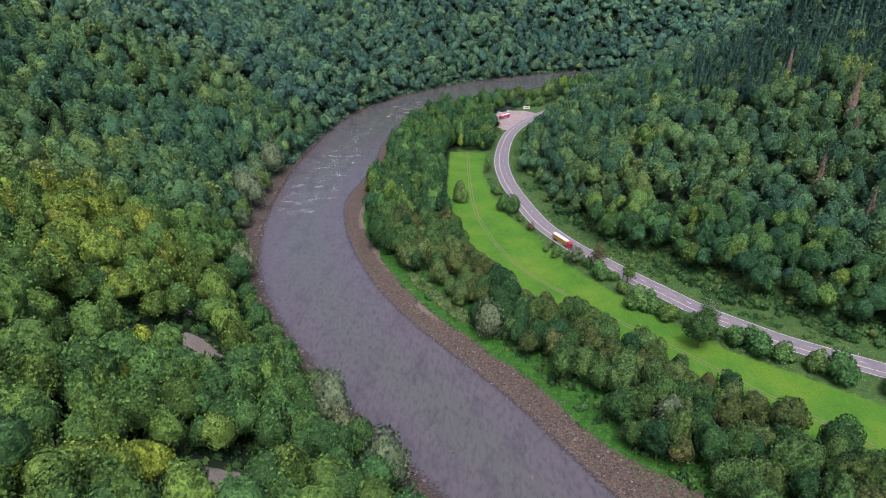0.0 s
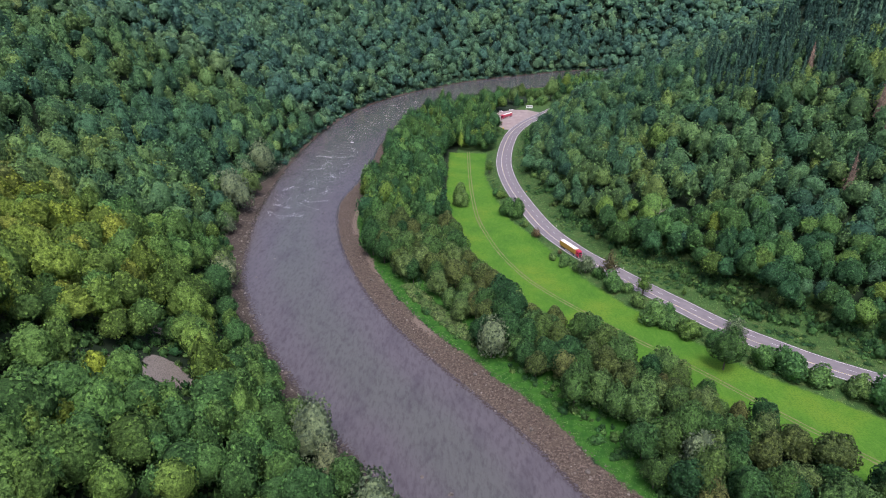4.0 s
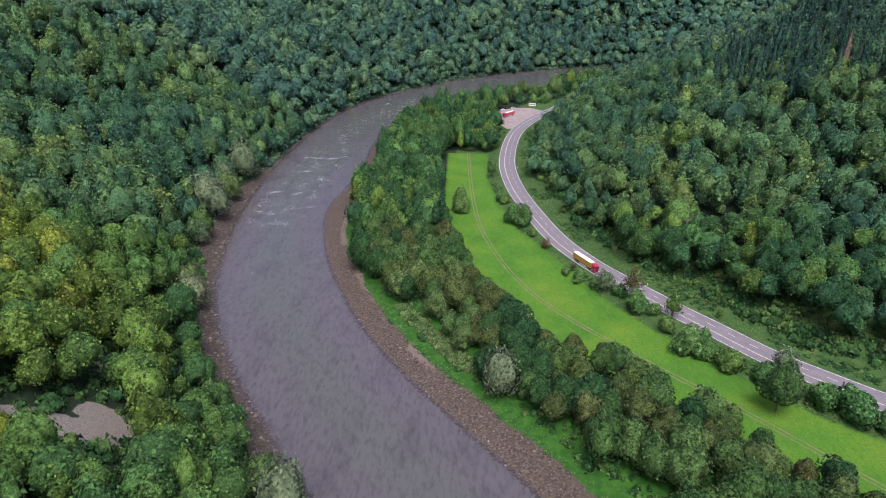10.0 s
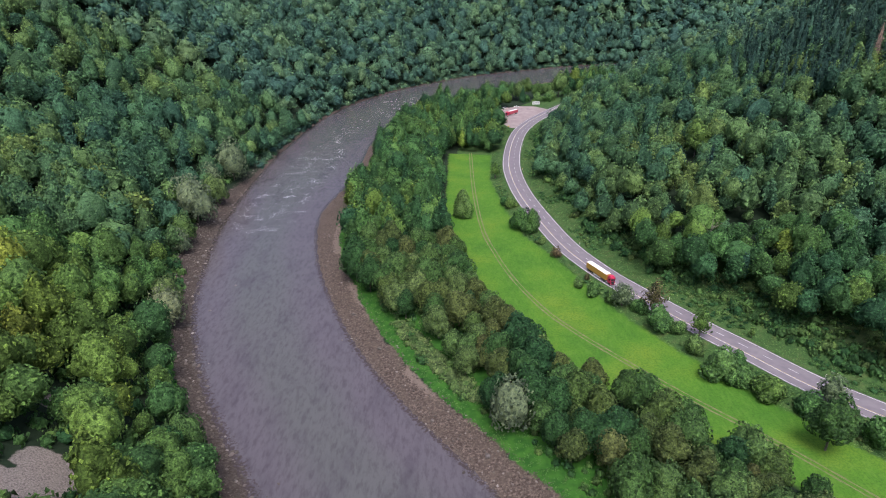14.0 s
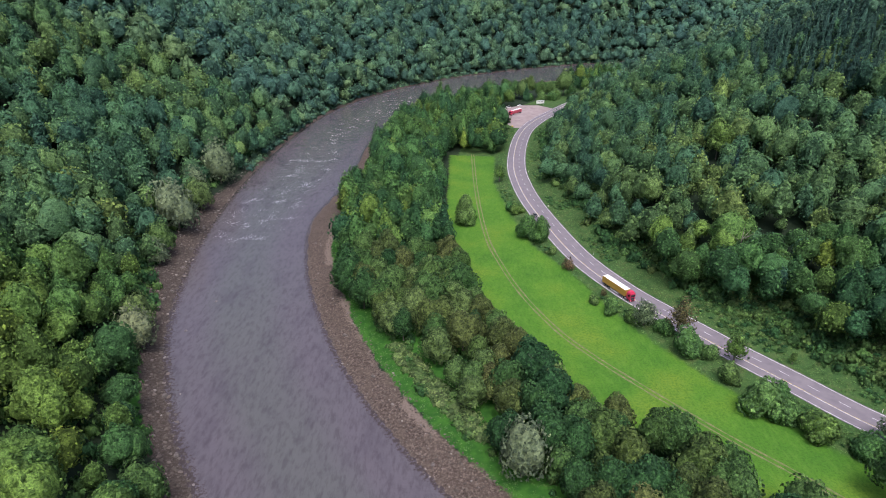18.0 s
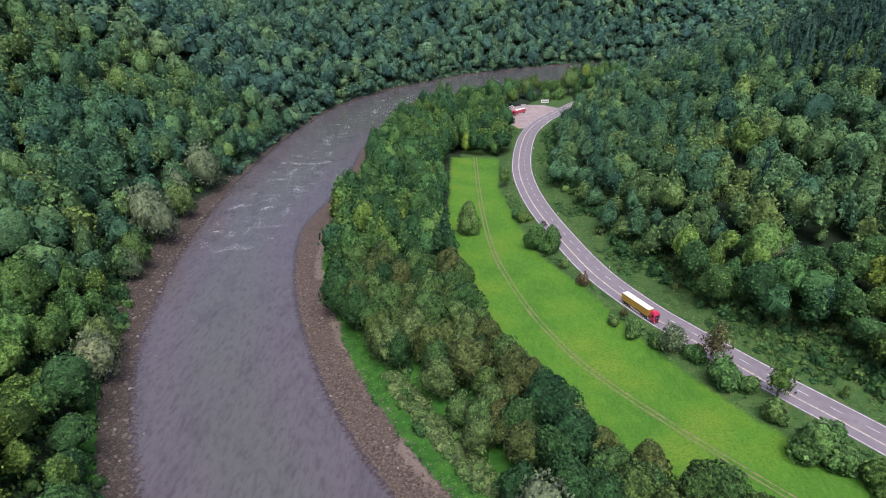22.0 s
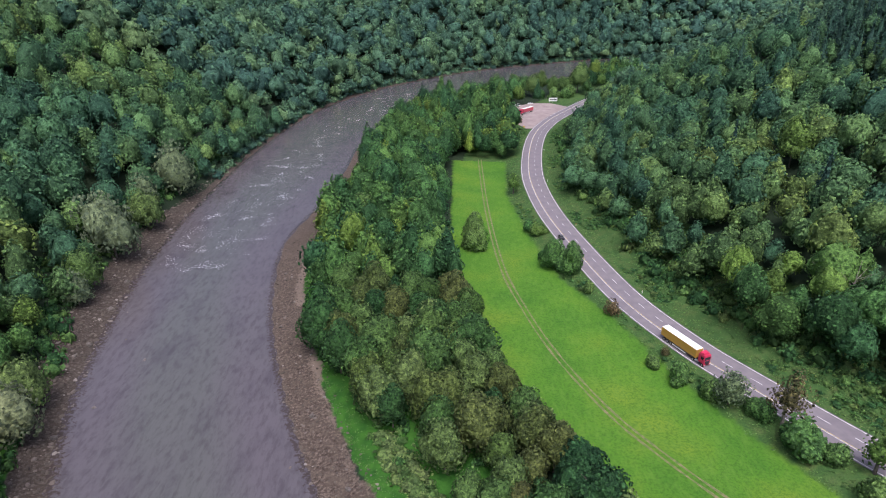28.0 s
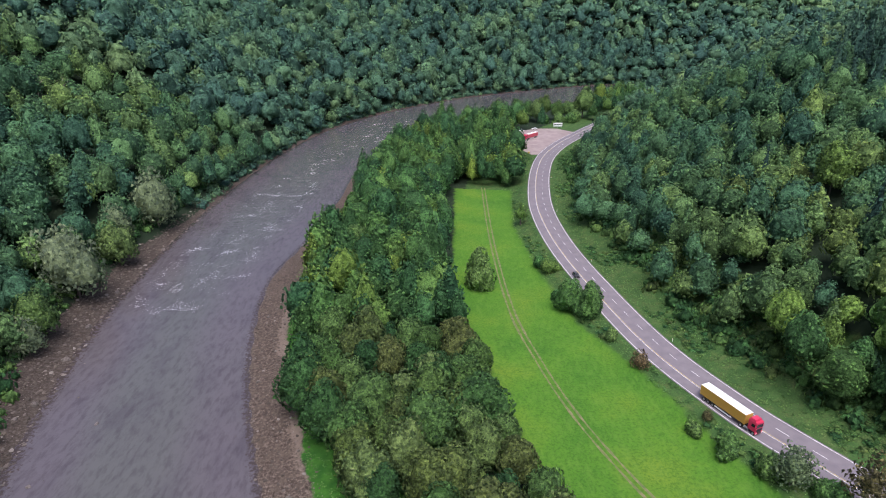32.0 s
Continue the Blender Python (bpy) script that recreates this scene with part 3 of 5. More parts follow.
def rosettes(r, at, facing, size, ring=6, droop=0.0):
    """Clumps of leaves: ragged little caps that hang down round their middle. Gives verts, tris and shading normals."""
    n = len(at)
    u = unit(np.cross(facing, unit(r.normal(size=(n, 3)))))
    v = np.cross(facing, u)
    s = size * r.uniform(0.55, 1.3, n)[:, None]
    vs, ns = [at + facing * s * 0.30], [unit(facing + 0.25 * r.normal(size=(n, 3)))]
    for k in range(ring):
        t = (k + r.uniform(-0.3, 0.3, (n, 1))) * 6.2832 / ring
        out = u * np.cos(t) + v * np.sin(t)
        far = r.uniform(0.45, 1.15, (n, 1)) if k % 2 else r.uniform(0.7, 1.4, (n, 1))
        fall = r.uniform(-0.05, 0.55, (n, 1))
        vs.append(at + out * s * far * 0.72 - facing * s * fall * 0.8 - np.array((0, 0, 0.18 + 0.25 * droop)) * s * far)
        ns.append(unit(facing + (0.35 + 0.5 * fall) * out + 0.22 * r.normal(size=(n, 3))))
    i = np.arange(n) * (ring + 1)
    f = np.vstack([np.c_[i, i + 1 + k, i + 1 + (k + 1) % ring] for k in range(ring)])
    return np.stack(vs, 1).reshape(-1, 3), f, np.stack(ns, 1).reshape(-1, 3)


def even_directions(r, n, jitter):
    """Directions spread evenly over a ball, a little shaken."""
    k = np.arange(n) + 0.5
    z, t = 1 - 2 * k / n, k * 2.39996 + r.uniform(0, 6.28)
    s = np.sqrt(1 - z * z)
    return unit(np.c_[s * np.cos(t), s * np.sin(t), z] + r.normal(size=(n, 3)) * jitter / math.sqrt(n))


def crown(seed, radius, tall, low, lumps, leaves, size, point=0.0, droop=0.0, detail=2, knob=0.30, inner=0.88, ring=6, cut=-0.55):
    """A broad-leaved crown: boughs that swell out of a closed crown like florets, rough with sprays of leaves. Gives verts, tris and shading normals."""
    r = np.random.RandomState(seed)
    up, down = (tall - low) * 0.60, (tall - low) * 0.40
    tops = even_directions(r, lumps, 0.75)
    wide = math.sqrt(4 * math.pi / lumps) * 0.78 * r.uniform(0.75, 1.25, lumps)
    proud = r.uniform(0.5, 1.2, lumps) * knob
    limbs = unit(r.normal(size=(6, 3)) + (0, 0, 0.3))
    swell = r.uniform(-0.10, 0.30, 6)
    lean = r.uniform(-0.12, 0.12, 2) * radius
    slim = r.uniform(0.88, 1.12)

    def surface(d):
        chord = np.sqrt(np.maximum(2 - 2 * d @ tops.T, 0)) / wide
        rise = np.sqrt(np.clip(1 - chord ** 2, 0, 1)) * proud
        k = rise.argmax(1)
        j = np.arange(len(k))
        rad = 1 - knob + rise[j, k] + (np.clip(d @ limbs.T, 0, 1) ** 4 * swell).sum(1)
        z = np.clip(d[:, 2], 0, 0.999)
        flat = np.sqrt(1 - z * z)
        slope = (1 - z ** (2 - 0.75 * point)) ** (0.5 + 0.35 * point) / flat
        high = np.where(d[:, 2] > 0, up, down)
        q = np.c_[d[:, 0] * slope * radius * slim, d[:, 1] * slope * radius / slim, d[:, 2] * high] * rad[:, None]
        q[:, :2] += lean * np.clip(d[:, 2:], 0, 1)
        q[:, 2] += low + down
        n = unit(d / np.c_[np.full(len(d), radius), np.full(len(d), radius), high])
        n = unit(n + 0.85 * np.clip((d - tops[k]) / wide[k][:, None], -1, 1))
        return q, n

    v, f = BALLS[detail]
    keep = f[(v[f][:, :, 2].mean(1) > cut)]
    used = np.unique(keep)
    back_to = np.zeros(len(v), int)
    back_to[used] = np.arange(len(used))
    q, n = surface(v[used])
    mid = np.array((0, 0, low + down))
    vs, fs, ns = [(q - mid) * inner + mid], [back_to[keep]], [unit(n + 0.22 * r.normal(size=n.shape))]
    d = even_directions(r, int(leaves * 1.35), 1.1) + (0, 0, 0.12)
    d = unit(d)[r.permutation(len(d))]
    d = d[d[:, 2] > cut - 0.1][:leaves]
    p, n = surface(d)
    if inner < 0.8:
        p = mid + (p - mid) * r.uniform(inner, 1.08, (len(p), 1))
    p = p + n * (size * r.uniform(-0.15, 0.7, len(p)))[:, None]
    if droop:
        p = p + np.c_[np.zeros((len(p), 2)), -droop * r.uniform(0, 1, len(p)) ** 2]
    q, f, m = rosettes(r, p, unit(n + (0, 0, 0.15) + 0.32 * r.normal(size=n.shape)), size, ring, droop)
    vs.append(q)
    fs.append(f + len(used))
    ns.append(m)
    return np.vstack(vs), np.vstack(fs), np.vstack(ns)


def spruce(seed, radius, tall, tiers, per, size=1.3):
    """A spruce: tiers of drooping leafy boughs round a narrow dark cone that ends in a thin tip."""
    r = np.random.RandomState(seed)
    t = np.linspace(0, 2 * np.pi, 6, endpoint=False)
    o = radius * 0.6 * r.uniform(0.8, 1.15, 6)
    v = np.vstack([np.c_[np.cos(t) * o, np.sin(t) * o, np.full(6, 0.04 * tall)], [(0, 0, tall * 0.9)]])
    f = np.array([(k, (k + 1) % 6, 6) for k in range(6)])
    n = unit(np.vstack([np.c_[np.cos(t), np.sin(t), np.full(6, 0.25)], [(0, 0, 1)]]))
    share = (1 - np.arange(tiers) / tiers) ** 0.8
    count = np.maximum(3, (share / share.sum() * tiers * per).astype(int))
    tier = np.repeat(np.arange(tiers), count)
    turn = r.uniform(0, 6.28, len(tier))
    drop = r.uniform(0, 1, len(tier))
    h = tall * (0.10 + 0.88 * (tier + 0.85 * (1 - drop)) / tiers)
    out = radius * (1.03 - h / tall) * (0.72 + 0.36 * drop) * r.uniform(0.85, 1.15, len(tier)) + 0.1
    side = np.c_[np.cos(turn), np.sin(turn), np.zeros(len(tier))]
    at = side * out[:, None] + np.c_[np.zeros((len(tier), 2)), h]
    q, g = sprays(r, at, unit(side + (0, 0, 0.8) + 0.35 * r.normal(size=side.shape)), size * (0.55 + 0.6 * (1 - h / tall))[:, None])
    m = np.repeat(unit(side + (0, 0, 0.55) + 0.3 * r.normal(size=side.shape)), 4, 0)
    return np.vstack([v, q]), np.vstack([f, g + len(v)]), np.vstack([n, m])


def trunk(seed, tall, thick, limbs):
    """A tapered trunk with rising limbs."""
    r = np.random.RandomState(seed)
    vs, fs = [], []

    def stick(p, q, a0, b0, n=6):
        p, q = np.array(p, float), np.array(q, float)
        d = unit(q - p)
        u = unit(np.cross(d, (0.3, 1, 0.2)))
        v = np.cross(d, u)
        base = sum(len(w) for w in vs)
        t = np.linspace(0, 2 * np.pi, n, endpoint=False)
        ring = np.cos(t)[:, None] * u + np.sin(t)[:, None] * v
        vs.append(np.vstack([p + ring * a0, q + ring * b0]))
        for k in range(n):
            j = (k + 1) % n
            fs.append((base + k, base + j, base + n + j))
            fs.append((base + k, base + n + j, base + n + k))
    lean = r.uniform(-0.04, 0.04, 2) * tall
    stick((0, 0, -0.6), (lean[0] * 0.5, lean[1] * 0.5, tall * 0.35), thick, thick * 0.75)
    stick((lean[0] * 0.5, lean[1] * 0.5, tall * 0.35), (lean[0], lean[1], tall * 0.8), thick * 0.75, thick * 0.2)
    for k in range(limbs):
        turn, h = k * 2.4, tall * r.uniform(0.25, 0.55)
        o = tall * r.uniform(0.16, 0.28)
        f = h / (tall * 0.8)
        stick((lean[0] * f, lean[1] * f, h), (math.cos(turn) * o, math.sin(turn) * o, h + o * r.uniform(0.6, 1.1)), thick * 0.4, thick * 0.12, 4)
    return np.vstack(vs), np.array(fs)


def wood(name, label, kinds, spots, mat, seed):
    """One mesh of many plants: kinds are (verts, tris, normals); spots are x, y, z, size, tall, tint."""
    r = np.random.RandomState(seed)
    vs, fs, ts, ns, n = [], [], [], [], 0
    pick = r.randint(0, len(kinds), len(spots))
    turn = r.uniform(0, 6.28, len(spots))
    for k, kind in enumerate(kinds):
        v0, f0 = kind[0], kind[1]
        j = np.where(pick == k)[0]
        if not len(j):
            continue
        s, c = np.sin(turn[j])[:, None], np.cos(turn[j])[:, None]
        size, tall = spots[j, 3][:, None], spots[j, 4][:, None]
        v = np.stack([(v0[:, 0] * c - v0[:, 1] * s) * size + spots[j, 0][:, None], (v0[:, 0] * s + v0[:, 1] * c) * size + spots[j, 1][:, None], v0[:, 2] * tall + spots[j, 2][:, None]], 2)
        f = f0[None] + (n + np.arange(len(j)) * len(v0))[:, None, None]
        vs.append(v.reshape(-1, 3))
        fs.append(f.reshape(-1, 3))
        ts.append(np.repeat(spots[j, 5], len(v0)))
        if len(kind) > 2:
            n0 = kind[2]
            ns.append(np.stack([n0[:, 0] * c - n0[:, 1] * s, n0[:, 0] * s + n0[:, 1] * c, n0[:, 2] + 0 * s], 2).reshape(-1, 3))
        n += len(j) * len(v0)
    ob = bulk(name, np.vstack(vs), np.vstack(fs), mat, {"tint": np.concatenate(ts)}, np.vstack(ns) if ns else None)
    if not ns:
        ob.data.polygons.foreach_set("use_smooth", np.zeros(len(ob.data.polygons), dtype=bool))
    return tagged(ob, label, "forest" if "wood" in label else "plants", kind="stuff")


def scatter(seed, x0, x1, y0, y1, every, jitter=0.42):
    r = np.random.RandomState(seed)
    a0, b0 = np.meshgrid(np.arange(x0, x1, every), np.arange(y0, y1, every * 0.9))
    a0 = a0 + (np.arange(a0.shape[0]) % 2)[:, None] * every * 0.5
    p = np.c_[a0.ravel(), b0.ravel()]
    return p + r.uniform(-jitter, jitter, p.shape) * every


LEFT_WOODS, RIGHT_WOODS = 6.8, 21.0
def broad(seed, k, size, lumps, leaves, leaf, detail, skirt=0.0, ring=6):
    """One of several habits of broad-leaved trees: round, tall, broad, pointed."""
    radius, deep, tall, point = ((6.2, 10.5, 17.0, 0.1), (5.0, 12.0, 19.5, 0.5), (7.4, 11.0, 17.5, 0.0), (5.4, 13.0, 18.5, 0.9), (6.6, 12.0, 20.0, 0.3), (4.4, 9.5, 14.5, 0.3))[k % 6]
    return crown(seed, radius * size, tall, tall - deep - skirt, lumps, leaves, leaf, point, 0, detail, 0.36, 0.92 if detail > 1 else 0.88, ring)


BROAD_NEAR = [broad(100 + k, k, 0.84, 15, 220, 0.74, 2, 0.0, 4) for k in range(12)]
BROAD = [broad(120 + k, k, 0.94, 13, 135, 1.12, 1, 2.0, 4) for k in range(12)]
BELT = [broad(180 + k, k, 0.80, 13, 125, 0.95, 1, 3.0, 4) for k in range(12)]
BROAD_FAR = [broad(140 + k, k, 1.15, 9, 44, 2.0, 1, 2.5, 4) for k in range(12)]
BROAD_FARTHEST = [broad(150 + k, k, 1.6, 6, 18, 3.8, 1, 3.0, 4) for k in range(6)]
SPRUCE = [spruce(160 + k, 3.7, 23.0, 11, 14, 1.35) for k in range(5)]
SPRUCE_FAR = [spruce(170 + k, 4.2, 23.0, 8, 8, 2.1) for k in range(4)]


# room round the willows of the far bank
CLEAR = [(136.5, 399, 9.0), (128, 392, 6.0)] + [(cx + dx, cy + dy, cr + more) for cx, cy, cr in ((-137, 463, 11), (-133, 423, 8), (-133, 388, 11), (-149, 428, 8), (-127, 357, 9), (-106, 284, 9), (-111, 296, 8), (-17, 140, 13), (-40, 172, 12), (-50, 184, 7), (-29, 158, 8), (-72, 216, 7)) for dx, dy, more in ((0, 0, 0), (4, -6, -3))]


def woodland(p, seed, top=150.0):
    """The wooded spots among p, with what grows there."""
    r = np.random.RandomState(seed)
    z, left, right, road = relief(p[:, 0], p[:, 1])
    edge = 4 * waves(p[:, 0] * 4, p[:, 1] * 4, 21)
    grown = ((left < -LEFT_WOODS - 5.0 * soft(p[:, 1], 250, 330) * soft(480 - p[:, 1], 0, 60) + 5.0 * soft(p[:, 1], 480, 560)) | ((right > 14) & (left > 0) & (road > RIGHT_WOODS + edge)) | ((right > 9) & (left > 0) & (road < -12) & (p[:, 0] > 205)) | ((left > 0) & (right > 12) & (p[:, 0] > 200) & (p[:, 1] > 700) & (np.abs(road) > 9))) & (z < top)
    bare = np.min([np.hypot(p[:, 0] - cx, p[:, 1] - cy) - rr for cx, cy, rr in SCREE], axis=0)
    below = np.min([np.hypot(p[:, 0] - cx, p[:, 1] - cy + dy) - rr for cx, cy, rr in SCREE for dy in ((8, 15) if cy < 130 else (6,))], axis=0)
    grown &= (bare > 4.0) & (below > 1.0) & (np.hypot((p[:, 0] + 84) / 1.2, p[:, 1] - 173) > 8.5)
    taken = np.min([np.hypot(p[:, 0] - cx, p[:, 1] - cy) - rr for cx, cy, rr in CLEAR], axis=0)
    grown &= taken > 0
    p, z, left, road = p[grown], z[grown], left[grown], road[grown]
    tint = np.clip(0.44 + 0.19 * waves(p[:, 0] * 2, p[:, 1] * 2, 31) + r.normal(0, 0.22, len(p)) * np.where((left < 0) & (p[:, 1] < 330), 0.55, 1.0), 0, 1)
    tint = np.clip(tint + 0.34 * soft(320 - p[:, 1], 0, 70) * (0.35 + 0.65 * soft(p[:, 1], 140, 195)) * (left < -15), 0, 0.95)
    tint = np.where((left > 0) | (p[:, 1] > 330), np.where(tint > 0.84, 0.9 * tint - 0.12, tint), tint)
    # bluer tints up the valley, haze put into the leaf colour
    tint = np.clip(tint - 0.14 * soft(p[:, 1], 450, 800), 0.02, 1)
    tint = np.minimum(tint, 0.95)
    firs = (left > 0) & (waves(p[:, 0] * 1.3, p[:, 1] * 1.3, 41) + (road - 165) / 90 + (p[:, 1] - 620) / 500 > 0.1) & (r.uniform(0, 1, len(p)) < 0.75)
    firs |= (left > 0) & (road > 60) & (r.uniform(0, 1, len(p)) < 0.012)
    return p, z, tint, firs, r


def spots_of(p, z, tint, r, young=None):
    n = len(p)
    k = r.uniform(0.78, 1.22, n)
    if young is not None:
        k = k * young
    return np.c_[p, z - 0.4, k, k * r.uniform(0.82, 1.2, n), tint]


def far_off(p):
    """Distance from the middle of the valley's open reach."""
    return np.hypot(p[:, 0], np.maximum(p[:, 1] - 150, 0))


def band(seed, low, high, every, area):
    p = scatter(seed, *area, every)
    d = far_off(p)
    return p[(d >= low) & (d < high) & (np.abs(p[:, 0]) < 85 + 0.74 * p[:, 1])]


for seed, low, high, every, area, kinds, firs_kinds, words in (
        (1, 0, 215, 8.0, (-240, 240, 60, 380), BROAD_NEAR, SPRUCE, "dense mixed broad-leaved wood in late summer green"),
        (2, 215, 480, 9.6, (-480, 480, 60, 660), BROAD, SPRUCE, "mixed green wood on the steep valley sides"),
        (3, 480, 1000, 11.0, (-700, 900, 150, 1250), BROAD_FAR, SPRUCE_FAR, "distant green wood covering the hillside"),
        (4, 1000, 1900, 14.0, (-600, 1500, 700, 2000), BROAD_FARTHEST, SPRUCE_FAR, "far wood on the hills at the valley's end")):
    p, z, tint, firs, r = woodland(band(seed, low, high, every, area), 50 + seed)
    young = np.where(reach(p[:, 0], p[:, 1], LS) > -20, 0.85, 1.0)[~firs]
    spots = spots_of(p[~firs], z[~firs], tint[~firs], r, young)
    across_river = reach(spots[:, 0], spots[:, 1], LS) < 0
    # beyond the nearest band the leaf colours have haze painted in
    wood("forest", words, kinds, spots[across_river], (LEAF_WOOD, LEAF_MID_HAZE, LEAF_FAR_HAZE, LEAF_FAR_HAZE)[seed - 1], 60 + seed)
    wood("forest", words.replace("wood", "wood above the road", 1), kinds, spots[~across_river], (LEAF_WOOD, LEAF_MID_HAZE, LEAF_FAR_HAZE, LEAF_FAR_HAZE)[seed - 1], 70 + seed)
p, z, tint, firs, r = woodland(scatter(17, -260, 260, -100, 60, 10.5), 57)
wood("forest", "green wood on the slopes down the valley", BROAD, spots_of(p, z, tint, r), LEAF_WOOD, 77)
p, z, tint, firs, r = woodland(band(8, 0, 480, 10.5, (60, 480, 100, 660)), 58)
above = reach(p[:, 0], p[:, 1], RD) > 29
wood("forest", "young trees filling the wood above the road", BELT, spots_of(p[above], z[above], tint[above], r, np.full(above.sum(), 0.62)), LEAF_MID_HAZE, 78)
for seed, low, high, every, area, kinds in ((5, 0, 480, 7.4, (60, 480, 100, 660), SPRUCE), (6, 480, 1100, 8.6, (60, 900, 150, 1200), SPRUCE_FAR)):
    p, z, tint, firs, r = woodland(band(seed, low, high, every, area), 50 + seed)
    wood("spruce_forest", "dark green spruces rising among the wood", kinds, spots_of(p[firs], z[firs], r.uniform(0, 1, firs.sum()), r), NEEDLE, 65 + seed)


# trees that stand singly or in the strips beside river and road
def tree_model(name, seed, radius, tall, low, lobes, clumps, per, size, leaf, limbs=5, droop=0.0, bark=BARK, point=0.25, inner=0.86):
    v, f = trunk(seed, tall, 0.035 * tall if tall < 8 else 0.28, limbs)
    base = shape(name, v, f, bark)
    v, f, n = crown(seed, radius, tall, low, lobes * 2 + 2, int(clumps * per * 0.85), size * 0.95, point, droop, 2, 0.52, inner, 4)
    part_ob = bulk("crown", v, f, leaf, None, n)
    part_ob.parent = base
    return base


def stand(model, x0, y0, size=1.0, turn=None, rng=random, dz=0.0):
    ob = copy_thing(model, pose(x0, y0, float(height(x0, y0)[0]) + dz, 0, 0, rng.uniform(0, 360) if turn is None else turn) @ Matrix.Diagonal((size, size, size * rng.uniform(0.9, 1.1), 1)))
    return ob

TREES = [tagged(tree_model("tree", 200 + k, 5.2, 15.0, 2.5, 6, 110, 6, 0.68, LEAF), "broad-leaved tree in full green leaf near the river", "tree", "riverside trees") for k in range(6)]
OLIVES = [tagged(tree_model("willow", 280 + k, 5.0, 13.0, 0.8, 9, 110, 6, 0.58, LEAF_OLIVE, 5, 0.5), "lumpy olive-green willow on the river bank", "tree", "willows") for k in range(3)]
DULLS = [tagged(tree_model("tree", 290 + k, 5.0, 14.0, 2.5, 6, 110, 6, 0.62, LEAF_DULL), "tree with dull brownish late summer leaves", "tree", "riverside trees") for k in range(2)]
BUSHES = [tagged(tree_model("bush", 230 + k, 2.7, 4.6, -0.9, 6, 90, 5, 0.5, LEAF_BUSH, 3), "rounded green bush on the roadside bank", "bush", "roadside bushes") for k in range(4)]
WILLOWS = [tagged(tree_model("willow", 250 + k, 4.8, 12.5, 0.0, 8, 120, 6, 0.60, LEAF_WILLOW, 5, 0.8, BARK, 0.1, 0.78), "pale silvery willow at the water's edge", "tree", "willows") for k in range(3)]
RUSTY = [tagged(tree_model("thin_tree", 260 + k, 2.6, 9.5, 0.8, 6, 100, 6, 0.36, LEAF_RUST, 12, 0, BARK_PALE, 0.4, 0.35), "half-bare small tree with browning leaves", "tree", "browning trees") for k in range(2)]
GOLDEN = [tagged(tree_model("bush", 270 + k, 2.7, 5.0, -0.9, 5, 60, 6, 0.5, LEAF_YELLOW, 3), "yellow-green bush beside the road", "bush", "roadside bushes") for k in range(2)]
BROWN_BUSH = [tagged(tree_model("bush", 276, 2.5, 4.2, -0.8, 5, 60, 7, 0.40, LEAF_RUST, 7, 0, BARK, 0.2, 0.55), "rusty brown bush at the road's edge", "bush", "roadside bushes")]
PALES = [tagged(tree_model("thin_tree", 264 + k, 3.5, 7.5, -0.4, 7, 130, 6, 0.40, LEAF_PALE, 7, 0, BARK, 0.3, 0.6), "airy grey-green young tree beside the road", "tree", "roadside trees") for k in range(2)]
SLIMS = [tagged(tree_model("tree", 296 + k, 2.6, 9.0, 0.4, 5, 60, 6, 0.45, LEAF_YELLOW, 7, 0, BARK, 0.4, 0.62), "slim light green young tree on the road bank", "tree", "roadside trees") for k in range(2)]
CONES = [tagged(tree_model("tree", 310 + k, 4.4, 11.5, -1.5, 5, 130, 6, 0.58, LEAF_BUSH, 4, 0, BARK, 0.75), "rounded green tree leafy down to the grass", "tree", "roadside trees") for k in range(2)]
LIMES = [tagged(tree_model("tree", 315, 6.0, 17.0, 1.5, 7, 170, 6, 0.75, LEAF_YELLOW, 6), "tall bright yellow-green tree on the wooded slope", "tree", "hillside trees")]
MODELS = LIMES + CONES + TREES + OLIVES + DULLS + BUSHES + WILLOWS + RUSTY + GOLDEN + BROWN_BUSH + PALES + SLIMS
rnd = random.Random(5)

